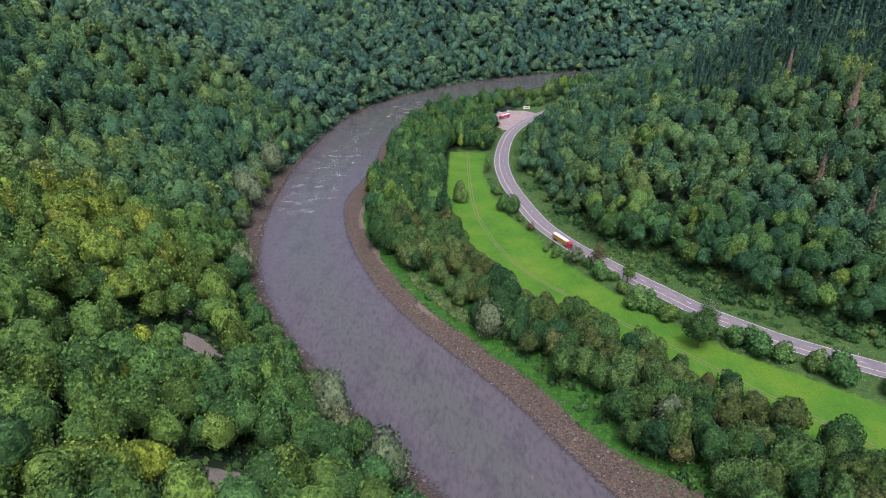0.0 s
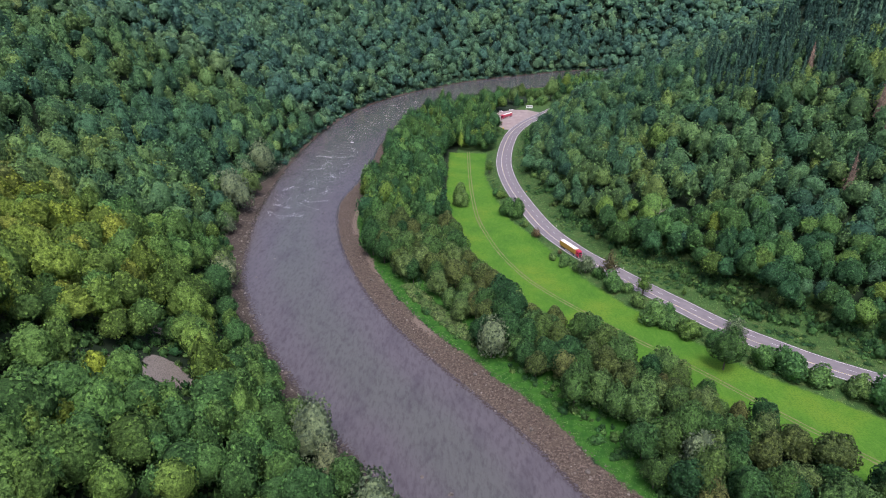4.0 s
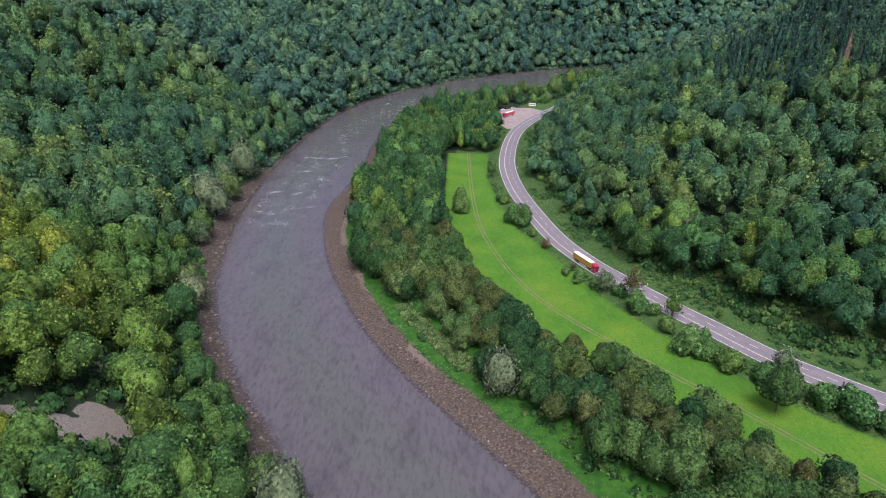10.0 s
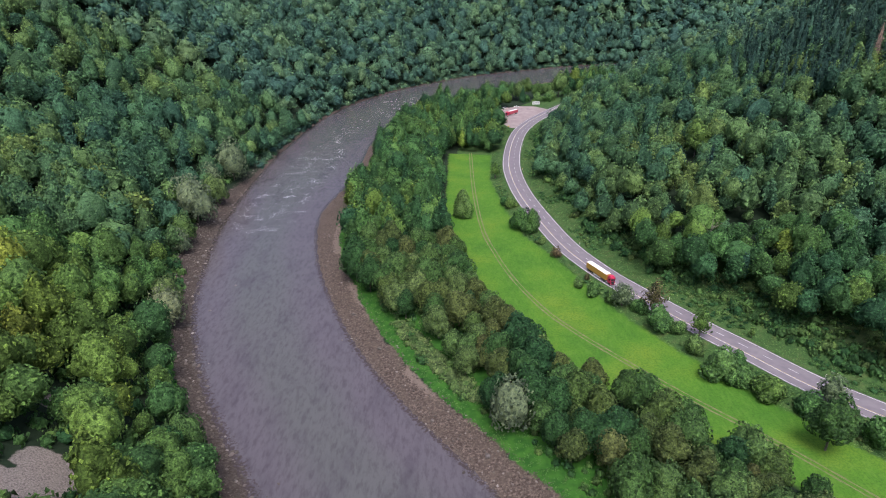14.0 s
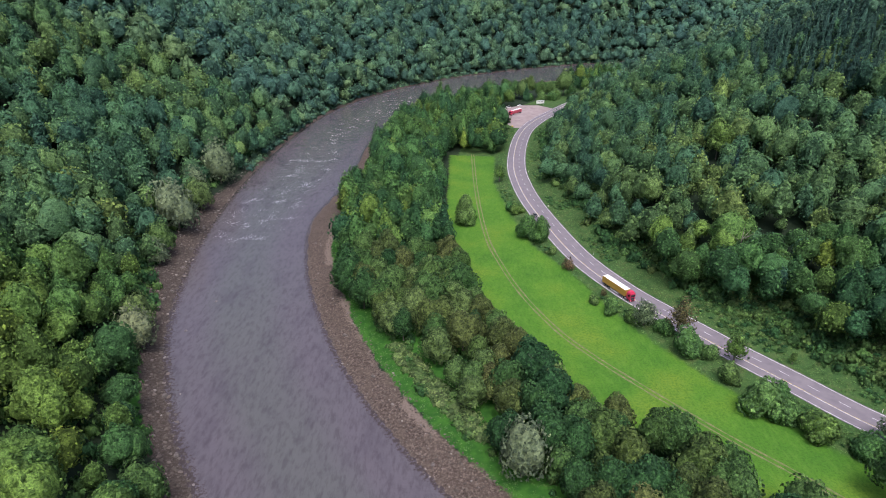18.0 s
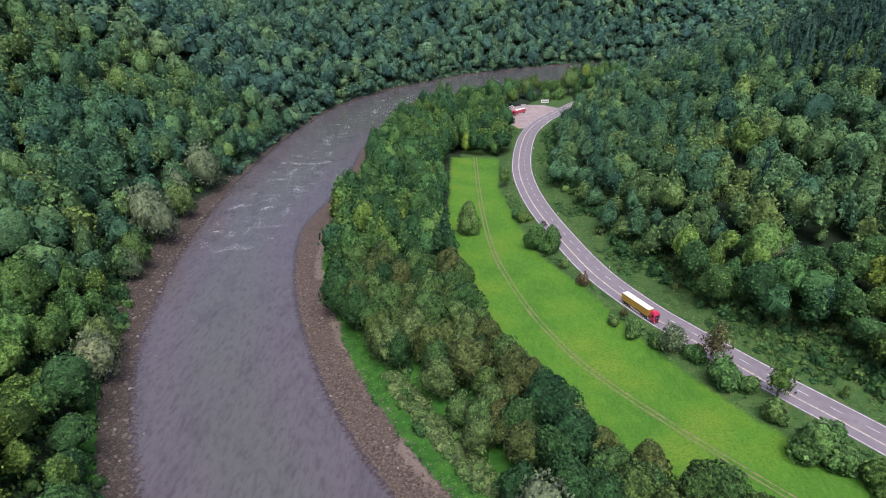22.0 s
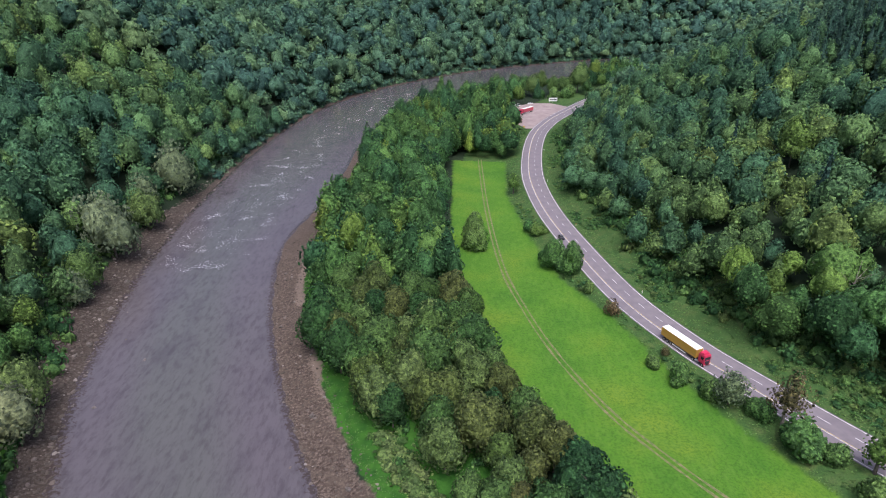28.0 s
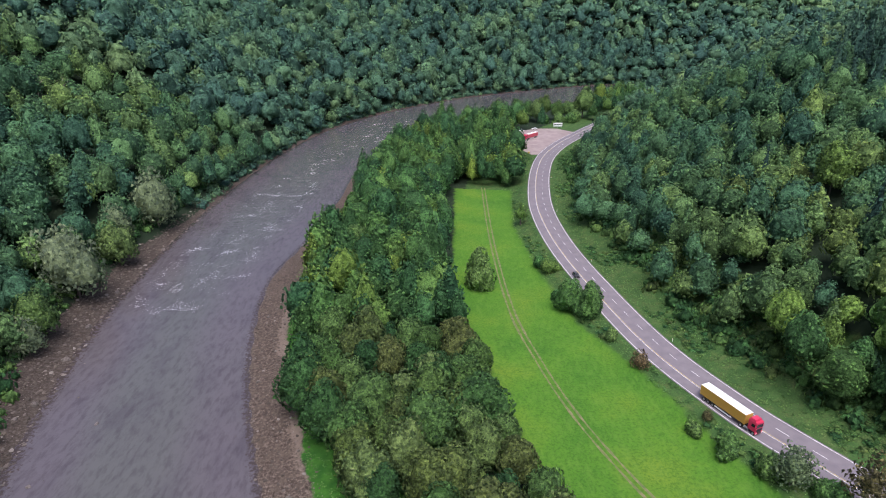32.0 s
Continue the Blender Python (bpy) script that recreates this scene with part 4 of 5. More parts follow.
# single trees and bushes, each at its own place: kind, x, y, width
SINGLE = [
    (CONES, 12.2, 393, 11.0), (BROWN_BUSH, 53.5, 337, 6.0), (BROWN_BUSH, 62.7, 314, 3.2), (BUSHES, 63.0, 303, 6.0), (PALES, 72.0, 293, 10.0),
    (CONES, 41.0, 374, 9.5), (CONES, 46.0, 367, 9.5), (GOLDEN, 39.6, 403, 6.6), (BUSHES, 37.0, 409, 5.5), (SLIMS, 35.0, 456, 7.5),
    (RUSTY, 81.0, 284, 9.0), (BUSHES, 78.0, 287, 6.0), (BUSHES, 69.0, 296, 6.0), (BUSHES, 76.0, 289, 5.0), (BUSHES, 58.5, 311, 4.0), (BUSHES, 87.0, 272, 6.0), (BUSHES, 89.0, 261, 7.0), (BUSHES, 99.0, 251, 6.0), (BUSHES, 111.0, 229, 8.0), (BUSHES, 138.0, 204, 9.0), (BUSHES, 49.0, 352, 4.5), (BUSHES, 43.5, 370, 6.0), (BUSHES, 38.5, 382, 4.5), (BUSHES, 82.0, 276, 10.0), (SLIMS, 93.0, 268, 8.0), (BUSHES, 92.0, 249, 12.0), (BUSHES, 97.0, 244, 8.0), (GOLDEN, 103.0, 237, 10.5),
    (PALES, 119.0, 232, 10.0), (TREES, 108.0, 214, 13.0), (BUSHES, 115.0, 222, 9.0), (BUSHES, 124.5, 217, 10.0), (BUSHES, 131.0, 210.5, 12.0), (BUSHES, 147.5, 197, 9.5), (BUSHES, 155.0, 191, 12.5), (BUSHES, 170.0, 183, 9.0),
    (WILLOWS, 20.0, 226, 13.5), (OLIVES, 8.0, 252, 9.5), (OLIVES, 4.0, 262, 8.5), (WILLOWS, 77.0, 161, 13.0), (OLIVES, 60.0, 188, 12.0), (OLIVES, 66.0, 183, 13.0), (OLIVES, 55.0, 196, 12.0), (OLIVES, 70.0, 192, 11.0), (DULLS, 116.0, 160, 13.0), (DULLS, 108.0, 166, 11.0),
    (OLIVES, -34, 352, 11.0), (DULLS, -28, 340, 11.0), (OLIVES, -20, 316, 13.0), (OLIVES, -26, 326, 11.0), (DULLS, -16, 333, 10.0), (OLIVES, -4, 304, 14.0), (OLIVES, -10, 298, 12.0), (OLIVES, -36, 425, 12.0),
    (WILLOWS, -136, 463, 19.0), (OLIVES, -132, 419, 15.0), (WILLOWS, -132, 388, 20.0), (WILLOWS, -140, 436, 14.0), (OLIVES, -128, 360, 13.0), (WILLOWS, -106, 284, 14.0), (OLIVES, -111, 296, 12.0), (WILLOWS, -126, 350, 10.0),
    (WILLOWS, -17, 140, 17.0), (WILLOWS, -40, 172, 16.0), (OLIVES, -50, 184, 11.0), (OLIVES, -28, 157, 12.0), (WILLOWS, -34, 163, 9.0), (OLIVES, -72, 216, 11.0),
    (GOLDEN, 56, 712, 19.0), (OLIVES, 127, 742, 21.0), (OLIVES, 82, 722, 15.0), (TREES, 45, 700, 14.0), (BUSHES, 88, 716, 9.0), (BUSHES, 100, 714, 11.0), (BUSHES, 112, 719, 11.0), (BUSHES, 116, 725, 12.0), (TREES, 140, 752, 14.0), (TREES, 133, 730, 10.0),
    (TREES, 90, 736, 14.0), (TREES, 102, 731, 12.0), (TREES, 76, 730, 12.0), (OLIVES, 114, 740, 13.0), (TREES, 68, 742, 13.0), (SLIMS, 112, 268, 3.0), (LIMES, 136.5, 399, 15.0),
]
WIDTH = {id(m): w for ms, w in ((LIMES, 12.0), (CONES, 8.8), (TREES, 10.5), (OLIVES, 10.5), (DULLS, 10.2), (BUSHES, 5.6), (WILLOWS, 10.0), (RUSTY, 5.2), (GOLDEN, 5.6), (BROWN_BUSH, 5.2), (PALES, 7.4), (SLIMS, 5.4)) for m in ms}
placed = []
for kind, x0, y0, wide in SINGLE:
    m = rnd.choice(kind)
    stand(m, x0, y0, wide / WIDTH[id(m)], rng=rnd)
    placed.append((x0, y0, wide / 2))
placed = np.array(placed)

# the wood between river and meadow: single trees up to the shrubby middle of the strip, one mass beyond
p = scatter(3, -80, 260, 60, 830, 7.4, 0.38)
z, left, right, road = relief(p[:, 0], p[:, 1])
mead = inside(p[:, 0], p[:, 1], MEADOW)
lot = inside(p[:, 0], p[:, 1], LAYBY)
ok = (right > 19 - 5.0 * soft(p[:, 1], 265, 300) + 2.0 * np.sin(p[:, 1] * 0.07)) & (left > 0) & (mead < -3.5) & (lot < -5) & ((road < -24) | ((p[:, 1] > 514) & (road < -13)))
ok |= (right > 16 + 0.1 * np.maximum(p[:, 1] - 700, 0)) & (left > 0) & (p[:, 1] > 655) & (road < -13) & (lot < -9)
ok &= np.hypot(p[:, 0] - 96, (p[:, 1] - 690) * 0.6) > 13
ok &= ~((p[:, 1] < 514) & (road > -44) & (mead > -14) & (p[:, 1] > 228))
ok &= ~((np.abs(p[:, 0] - 6) < 22) & (np.abs(p[:, 1] - 258) < 24) & (right < 27))
near = np.min(np.hypot(p[:, None, 0] - placed[:, 0], p[:, None, 1] - placed[:, 1]) - placed[:, 2] * 0.75, axis=1)
ok &= near > 2.0
ok &= (p[:, 1] < 692) | (p[:, 0] > 150)
single = ok & (p[:, 1] < 352) & (p[:, 1] > 95)
for q in p[single]:
    kind = rnd.choices((TREES, OLIVES, DULLS, WILLOWS), (0.60, 0.25, 0.15, 0.0))[0]
    stand(rnd.choice(kind), q[0], q[1], rnd.uniform(0.68, 1.22), rng=rnd)
rest = ok & ~single
r = np.random.RandomState(77)
tint = np.clip(r.normal(0.38, 0.2, rest.sum()), 0, 0.80)
wood("riverside_wood", "belt of green and brownish trees along the river", BELT, spots_of(p[rest], z[rest], tint, r, np.full(rest.sum(), 0.95)), LEAF_WOOD, 78)

# dying spruces on the slope above the road, and bare grey trees on the far hill
def dry_spruce(x0, y0, tall):
    v, f, n = spruce(int(x0), tall * 0.15, tall, 14, 14, 0.9)
    t0, t1 = trunk(int(y0), tall * 1.1, 0.22, 0)
    z0 = float(height(x0, y0)[0])
    ob = shape("dead_spruce", t0, t1, BARK_PALE)
    ob.matrix_basis = pose(x0, y0, z0)
    needles = bulk("dry_needles", v + (0, 0, tall * 0.12), f, NEEDLE_DRY, None, n)
    needles.parent = ob
    tagged(ob, "dying spruce with rusty dry needles on the slope", "tree", "dying spruces")


for x0, y0, tall in ((238, 352, 34), (199, 304, 25), (207, 272, 24), (236, 424, 28), (228, 330, 24)):
    dry_spruce(x0, y0, tall)
for x0, y0, tall in ((-217, 521, 19), (-213, 541, 17), (-219, 527, 16), (110, 322, 17), (114, 318, 18), (120, 300, 16)):
    t0, t1 = trunk(int(y0), tall * 1.2, 0.24, 11)
    ob = shape("bare_tree", t0, t1, BARK_PALE)
    ob.matrix_basis = pose(x0, y0, float(height(x0, y0)[0]))
    tagged(ob, "bare pale grey tree among the green wood", "tree", "bare trees")

# ---- undergrowth on the banks ----
LOW = [crown(300 + k, 1.1, 1.0, -0.4, 5, 26, 0.38, detail=0, inner=0.82, cut=-0.3, ring=4) for k in range(6)]
p = scatter(9, 20, 230, 150, 620, 2.0)
z, left, right, road = relief(p[:, 0], p[:, 1])
r = np.random.RandomState(91)
thick = waves(p[:, 0] * 6, p[:, 1] * 6, 23) + 0.5 * waves(p[:, 0] * 13, p[:, 1] * 13, 24)
side = ((road > 9.5) & (road < 34) & (thick > 0.02 - 0.03 * np.maximum(road - 17, 0))) | ((road < -8.5) & (road > -17.5) & (thick > 0.02) & (inside(p[:, 0], p[:, 1], MEADOW) < -0.8) & (inside(p[:, 0], p[:, 1], LAYBY) < -3))
side &= r.uniform(0, 1, len(p)) < 0.8
p, z, road = p[side], z[side], road[side]
k = r.uniform(0.6, 1.45, len(p)) * np.where(road < 0, 0.85, 1.0)
wood("undergrowth", "brambles and low shrubs on the road banks", LOW, np.c_[p, z - 0.1, k, k * r.uniform(0.45, 0.85, len(p)), 0.92 * r.uniform(0, 1, len(p)) ** 1.2], LEAF_SHRUB, 92)
# rough grass of the verges
TUFT = []
for k in range(6):
    rt = np.random.RandomState(320 + k)
    at = np.c_[rt.normal(0, 0.6, (11, 2)), rt.uniform(0.05, 0.40, 11)]
    TUFT.append((*sprays(rt, at, unit(rt.normal(size=(11, 3)) * 0.4 + (0, 0, 1.0)), 0.62, True), unit(rt.normal(size=(33, 3)) * 0.25 + (0, 0, 1.0))))
p = scatter(12, 20, 230, 150, 640, 1.35)
z, left, right, road = relief(p[:, 0], p[:, 1])
tufts = (((road > 7.2) & (road < 34)) | ((road < -7.0) & (road > -20))) & (inside(p[:, 0], p[:, 1], MEADOW) < 0.2) & (inside(p[:, 0], p[:, 1], LAYBY) < -1.5) & (r.uniform(0, 1, len(p)) < 0.62)
q = p[tufts]
k = r.uniform(0.6, 1.3, len(q))
lushp = scatter(13, -70, 110, 120, 430, 1.3)
lz, ll, lr, lroad = relief(lushp[:, 0], lushp[:, 1])
lush = (ll > 0) & (lr > 10.5) & (lr < 21) & (r.uniform(0, 1, len(lushp)) < 0.6)
lq = lushp[lush]
lk = r.uniform(0.4, 0.9, len(lq))
wood("bank_grass", "lush green grass on the river bank", TUFT, np.c_[lq, lz[lush], lk, lk * 0.8, r.uniform(0.1, 0.6, len(lq))], LEAF_GRASS, 97)
wood("rough_grass", "rough tufted grass and weeds on the verges", TUFT, np.c_[q, z[tufts], k, k * r.uniform(0.3, 0.7, len(q)), np.clip(0.42 + 0.3 * waves(q[:, 0] * 5, q[:, 1] * 5, 27) + r.normal(0, 0.12, len(q)), 0, 1)], LEAF_GRASS, 96)
# pale tall herbs and low willow scrub on the grassy strip by the shingle
p = scatter(10, -70, 110, 120, 520, 1.7)
z, left, right, road = relief(p[:, 0], p[:, 1])
herb = (left > 0) & (right > 16.5) & (right < 22.5) & ((np.abs(p[:, 1] - 262) < 24) | (np.abs(p[:, 1] - 385) < 12))
q = p[herb]
k = r.uniform(1.0, 1.9, len(q))
HERB = [crown(340 + k, 1.1, 1.0, -0.4, 5, 30, 0.38, detail=0, inner=0.85, cut=-0.3, ring=5) for k in range(5)]
wood("tall_herbs", "patch of pale green tall herbs on the bank", HERB, np.c_[q, z[herb] - 0.1, k, k * 0.8, r.uniform(0, 1, len(q))], LEAF_HERB, 93)
scrub = (left > 0) & (right > 15) & (right < 22) & ~herb & (r.uniform(0, 1, len(p)) < 0.16) & (waves(p[:, 0] * 6, p[:, 1] * 6, 26) > 0)
q = p[scrub]
k = r.uniform(0.7, 2.0, len(q))
wood("bank_scrub", "low green scrub along the wooded bank", LOW, np.c_[q, z[scrub] - 0.1, k, k * 1.1, r.uniform(0, 0.8, len(q))], LEAF_SHRUB, 94)
p = scatter(11, -60, 170, 120, 420, 4.2)
z, left, right, road = relief(p[:, 0], p[:, 1])
under = (left > 0) & (right > 17) & (inside(p[:, 0], p[:, 1], MEADOW) < -1.5) & (road < -26) & (inside(p[:, 0], p[:, 1], [(-12, 240), (14, 232), (22, 262), (-8, 282)]) < 0)
q = p[under]
k = r.uniform(0.9, 1.8, len(q))
wood("bank_scrub", "shrubs filling the gaps below the riverside trees", LOW, np.c_[q, z[under] - 0.1, k, k * 1.5, r.uniform(0, 0.9, len(q))], LEAF_SHRUB, 95)
p = scatter(14, -190, 0, 110, 340, 4.6)
z, left, right, road = relief(p[:, 0], p[:, 1])
bare = np.min([np.hypot(p[:, 0] - cx, p[:, 1] - cy) - rr for cx, cy, rr in SCREE], axis=0)
under = (left < -6.0) & (left > -110) & (bare > 0.5)
q = p[under]
k = r.uniform(1.0, 2.6, len(q))
wood("hill_scrub", "shrubs and saplings below the hillside trees", LOW, np.c_[q, z[under] - 0.1, k, k * 1.6, r.uniform(0, 0.85, len(q))], LEAF_SHRUB, 98)
p = scatter(15, -150, -60, 330, 560, 3.2)
z, left, right, road = relief(p[:, 0], p[:, 1])
under = (left < -11.0) & (left > -30)
q = p[under]
k = r.uniform(0.9, 2.2, len(q))
wood("bank_scrub", "green scrub above the stony bank", LOW, np.c_[q, z[under] - 0.1, k, k * 1.3, r.uniform(0, 0.85, len(q))], LEAF_SHRUB, 99)
p = scatter(16, -160, 420, 500, 1090, 5.0)
z, left, right, road = relief(p[:, 0], p[:, 1])
under = (left < -2.2) & (left > -12)
q = p[under]
k = r.uniform(1.6, 3.4, len(q))
# far scrub shares the leaf colour with haze painted in
wood("bank_scrub", "low leafy scrub along the far river bank", LOW, np.c_[q, z[under] - 0.2, k, k * 1.2, r.uniform(0, 0.6, len(q))], LEAF_FAR_HAZE, 101)
p = scatter(18, 60, 260, 150, 620, 3.4)
z, left, right, road = relief(p[:, 0], p[:, 1])
under = (road > 17 + 3 * waves(p[:, 0] * 5, p[:, 1] * 5, 33)) & (road < 30) & (r.uniform(0, 1, len(p)) < 0.75)
q = p[under]
k = r.uniform(1.3, 2.8, len(q))
wood("wood_edge_scrub", "shrubs and saplings along the wood's edge", LOW, np.c_[q, z[under] - 0.1, k, k * 1.5, r.uniform(0, 0.9, len(q))], LEAF_SHRUB, 103)


# ---- stones ----
STONE = material("river stone", (0.15, 0.12, 0.105), 0.9)
tone = node(STONE, "NewGeometry").outputs["Random Per Island"]
c = ramp(STONE, tone, [(0.0, (0.040, 0.032, 0.026)), (0.6, (0.090, 0.072, 0.060)), (0.93, (0.155, 0.13, 0.115)), (1.0, (0.27, 0.245, 0.225))])
c = mix(STONE, calc(STONE, "MULTIPLY", noise_of(STONE, 4.0, 4.0), 0.6), c, (0.06, 0.05, 0.042))
wire(STONE, c, shader(STONE).inputs["Base Color"])
ROCK = [(BALL_V * np.random.RandomState(400 + k).uniform(0.65, 1.2, (12, 1)) * (1.0, 0.8, 0.55), BALL_F) for k in range(8)]


def stones(name, label, seed, x0, x1, y0, y1, every, keep, low, high):
    p = scatter(seed, x0, x1, y0, y1, every)
    z, left, right, road = relief(p[:, 0], p[:, 1])
    r = np.random.RandomState(seed)
    ok = keep(p, left, right, r)
    p, z = p[ok], np.maximum(z[ok], -0.15)
    k = low + (high - low) * r.uniform(0, 1, len(p)) ** 3
    return wood(name, label, ROCK, np.c_[p, z + 0.05 * k, k, k * r.uniform(0.7, 1.2, len(p)), k], STONE, seed)


stones("shingle_stones", "loose brown and grey stones of the shingle bank", 501, -80, 110, 125, 470, 1.15, lambda p, l, q, r: (q > -1.2) & (q < 12.5) & (l > 0) & (r.uniform(0, 1, len(p)) < 0.9), 0.12, 0.6)
stones("bank_stones", "rough stones and rubble of the steep bank", 502, -145, 0, 140, 520, 1.15, lambda p, l, q, r: (l < 2.2) & (l > -6.5 - 5.0 * soft(p[:, 1], 250, 330) * soft(480 - p[:, 1], 0, 60)), 0.16, 0.95)
stones("river_stones", "dark stones breaking the shallow water", 503, -130, 60, 140, 420, 3.2, lambda p, l, q, r: (((l > 0) & (l < 10) & (r.uniform(0, 1, len(p)) < 0.16)) | ((q < 0) & (q > -5) & (r.uniform(0, 1, len(p)) < 0.16))) & (q < 0), 0.25, 0.85)
BOULDER = material("pale boulder", (0.13, 0.11, 0.10), 0.9)
c = ramp(BOULDER, noise_of(BOULDER, 1.5, 6.0), [(0.3, (0.045, 0.038, 0.033)), (0.7, (0.15, 0.132, 0.12))])
wire(BOULDER, c, shader(BOULDER).inputs["Base Color"])
rnd = random.Random(17)
for k, (x0, y0, s0) in enumerate(((24.5, 247 - 52, 1.1), (13, 216, 1.2), (-96, 300, 0.9), (-92, 322, 1.0), (31, 186, 1.0), (46, 166, 1.2), (-55, 340, 0.9), (-62, 378, 0.9), (-117, 352, 1.4), (-113, 330, 1.3), (-121, 372, 1.5), (-124, 398, 1.5), (-100, 288, 1.3), (-88, 262, 1.2), (-74, 236, 1.3), (-125, 441, 1.4), (-23, 270, 1.0), (-36, 295, 1.1), (3, 158, 1.1), (9, 152, 0.9), (-6, 165, 1.0), (29, 147, 1.2), (-3, 232, 0.9))):
    v = BALL_V * np.random.RandomState(700 + k).uniform(0.7, 1.2, (12, 1)) * (s0, s0 * 0.8, s0 * 0.6)
    ob = shape("boulder", v, BALL_F, BOULDER)
    ob.matrix_basis = pose(x0, y0, max(float(height(x0, y0)[0]), -0.25) + 0.12 * s0, 0, 0, rnd.uniform(0, 360))
    sub = ob.modifiers.new("rounding", "BEVEL")
    sub.width, sub.segments = 0.12 * s0, 2
    tagged(ob, "weathered boulder lying at the river's edge", "boulder", "river boulders")

# ---- wheel ruts over the meadow ----
RUT = material("trodden dry grass", (0.15, 0.15, 0.06), 0.95)
c = ramp(RUT, noise_of(RUT, 0.8, 5.0), [(0.3, (0.070, 0.120, 0.032)), (0.5, (0.125, 0.140, 0.055)), (0.7, (0.19, 0.165, 0.095))])
wire(RUT, c, shader(RUT).inputs["Base Color"])
TRF = smooth_line(TRACK, 2.0)


def draped(name, line, low, high, lift, mat, parent=None):
    d = np.gradient(line, axis=0)
    d /= np.linalg.norm(d, axis=1)[:, None]
    side = np.c_[d[:, 1], -d[:, 0]]
    n = len(line)
    wob = np.random.RandomState(3).uniform(-0.12, 0.12, n)[:, None]
    rows = [line + side * (o + wob * s0) for o, s0 in ((low, 1), (high, -1))]
    verts = [(q[0], q[1], h + lift) for row in rows for q, h in zip(row, height(row[:, 0], row[:, 1]))]
    return shape(name, verts, [(i + n, i + n + 1, i + 1, i) for i in range(n - 1)], mat, parent)


ruts = new("farm_track")
tagged(ruts, "two worn wheel ruts through the green meadow", "track", kind="structure")
for o in (-0.85, 0.85):
    draped("wheel_rut", TRF, o - 0.32, o + 0.32, 0.10, RUT, ruts)


# ---- things at the road and the lay-by ----
def box(w, d, h, x0=0.0, y0=0.0, z0=0.0, bevel=0.0):
    """A box of that size whose bottom middle lies at the point."""
    bm = bmesh.new()
    bmesh.ops.create_cube(bm, size=1.0)
    bmesh.ops.scale(bm, vec=(w, d, h), verts=bm.verts)
    if bevel:
        bmesh.ops.bevel(bm, geom=list(bm.edges), offset=bevel, segments=2, affect="EDGES")
    bmesh.ops.translate(bm, vec=(x0, y0, z0 + h / 2), verts=bm.verts)
    return bm


def rod(rad, length, axis="z", at=(0, 0, 0), n=14, top=None):
    bm = bmesh.new()
    bmesh.ops.create_cone(bm, cap_ends=True, segments=n, radius1=rad, radius2=rad if top is None else top, depth=length)
    if axis == "x":
        bmesh.ops.rotate(bm, matrix=Matrix.Rotation(radians(90), 3, "Y"), verts=bm.verts)
    if axis == "y":
        bmesh.ops.rotate(bm, matrix=Matrix.Rotation(radians(90), 3, "X"), verts=bm.verts)
    bmesh.ops.translate(bm, vec=at, verts=bm.verts)
    return bm


def dusty(name, colour, rough=0.45, dirt=0.25):
    m = material(name, colour, rough, 0, 0.4)
    wire(m, mix(m, calc(m, "MULTIPLY", noise_of(m, 0.9, 5.0), dirt * 1.6), colour, (0.16, 0.13, 0.11)), shader(m).inputs["Base Color"])
    return m


RED, WHITE_P, OCHRE_P, BLACK_P = dusty("crimson lorry paint", (0.56, 0.008, 0.075)), dusty("white tarpaulin", (0.78, 0.77, 0.76), 0.6, 0.1), dusty("ochre curtain side", (0.50, 0.27, 0.03), 0.6), dusty("dark car paint", (0.02, 0.022, 0.028), 0.3, 0.1)
CRIMSON = dusty("crimson curtain side", (0.48, 0.05, 0.09), 0.6)
RUBBER, STEEL = material("tyre rubber", (0.02, 0.02, 0.02), 0.9), material("dull steel", (0.35, 0.35, 0.36), 0.45, 0.8)
GLASS_D = material("tinted window glass", (0.015, 0.02, 0.025), 0.06, 0, 0.6)
LAMP_G = material("headlight glass", (0.75, 0.75, 0.72), 0.15)
WOOD_B = material("weathered brown wood", (0.16, 0.08, 0.05), 0.85)
c = ramp(WOOD_B, noise_of(WOOD_B, 2.5, 5.0, (1, 1, 0.3)), [(0.3, (0.10, 0.05, 0.032)), (0.7, (0.22, 0.12, 0.075))])
wire(WOOD_B, c, shader(WOOD_B).inputs["Base Color"])
YELLOW_P, ORANGE_P, DARK_BAR = dusty("yellow plastic", (0.62, 0.46, 0.03)), material("orange reflector", (0.8, 0.2, 0.02), 0.4), material("dark print", (0.035, 0.035, 0.045), 0.7)
SHEET = dusty("white sheet metal", (0.78, 0.78, 0.78), 0.5, 0.12)


def wheel(parent, x0, y0, rad, wide):
    t = part("tyre", rod(rad, wide, "x", (x0, y0, rad), 18), RUBBER, parent)
    part("rim", rod(rad * 0.55, wide + 0.04, "x", (x0, y0, rad), 12), STEEL, t)
    return t


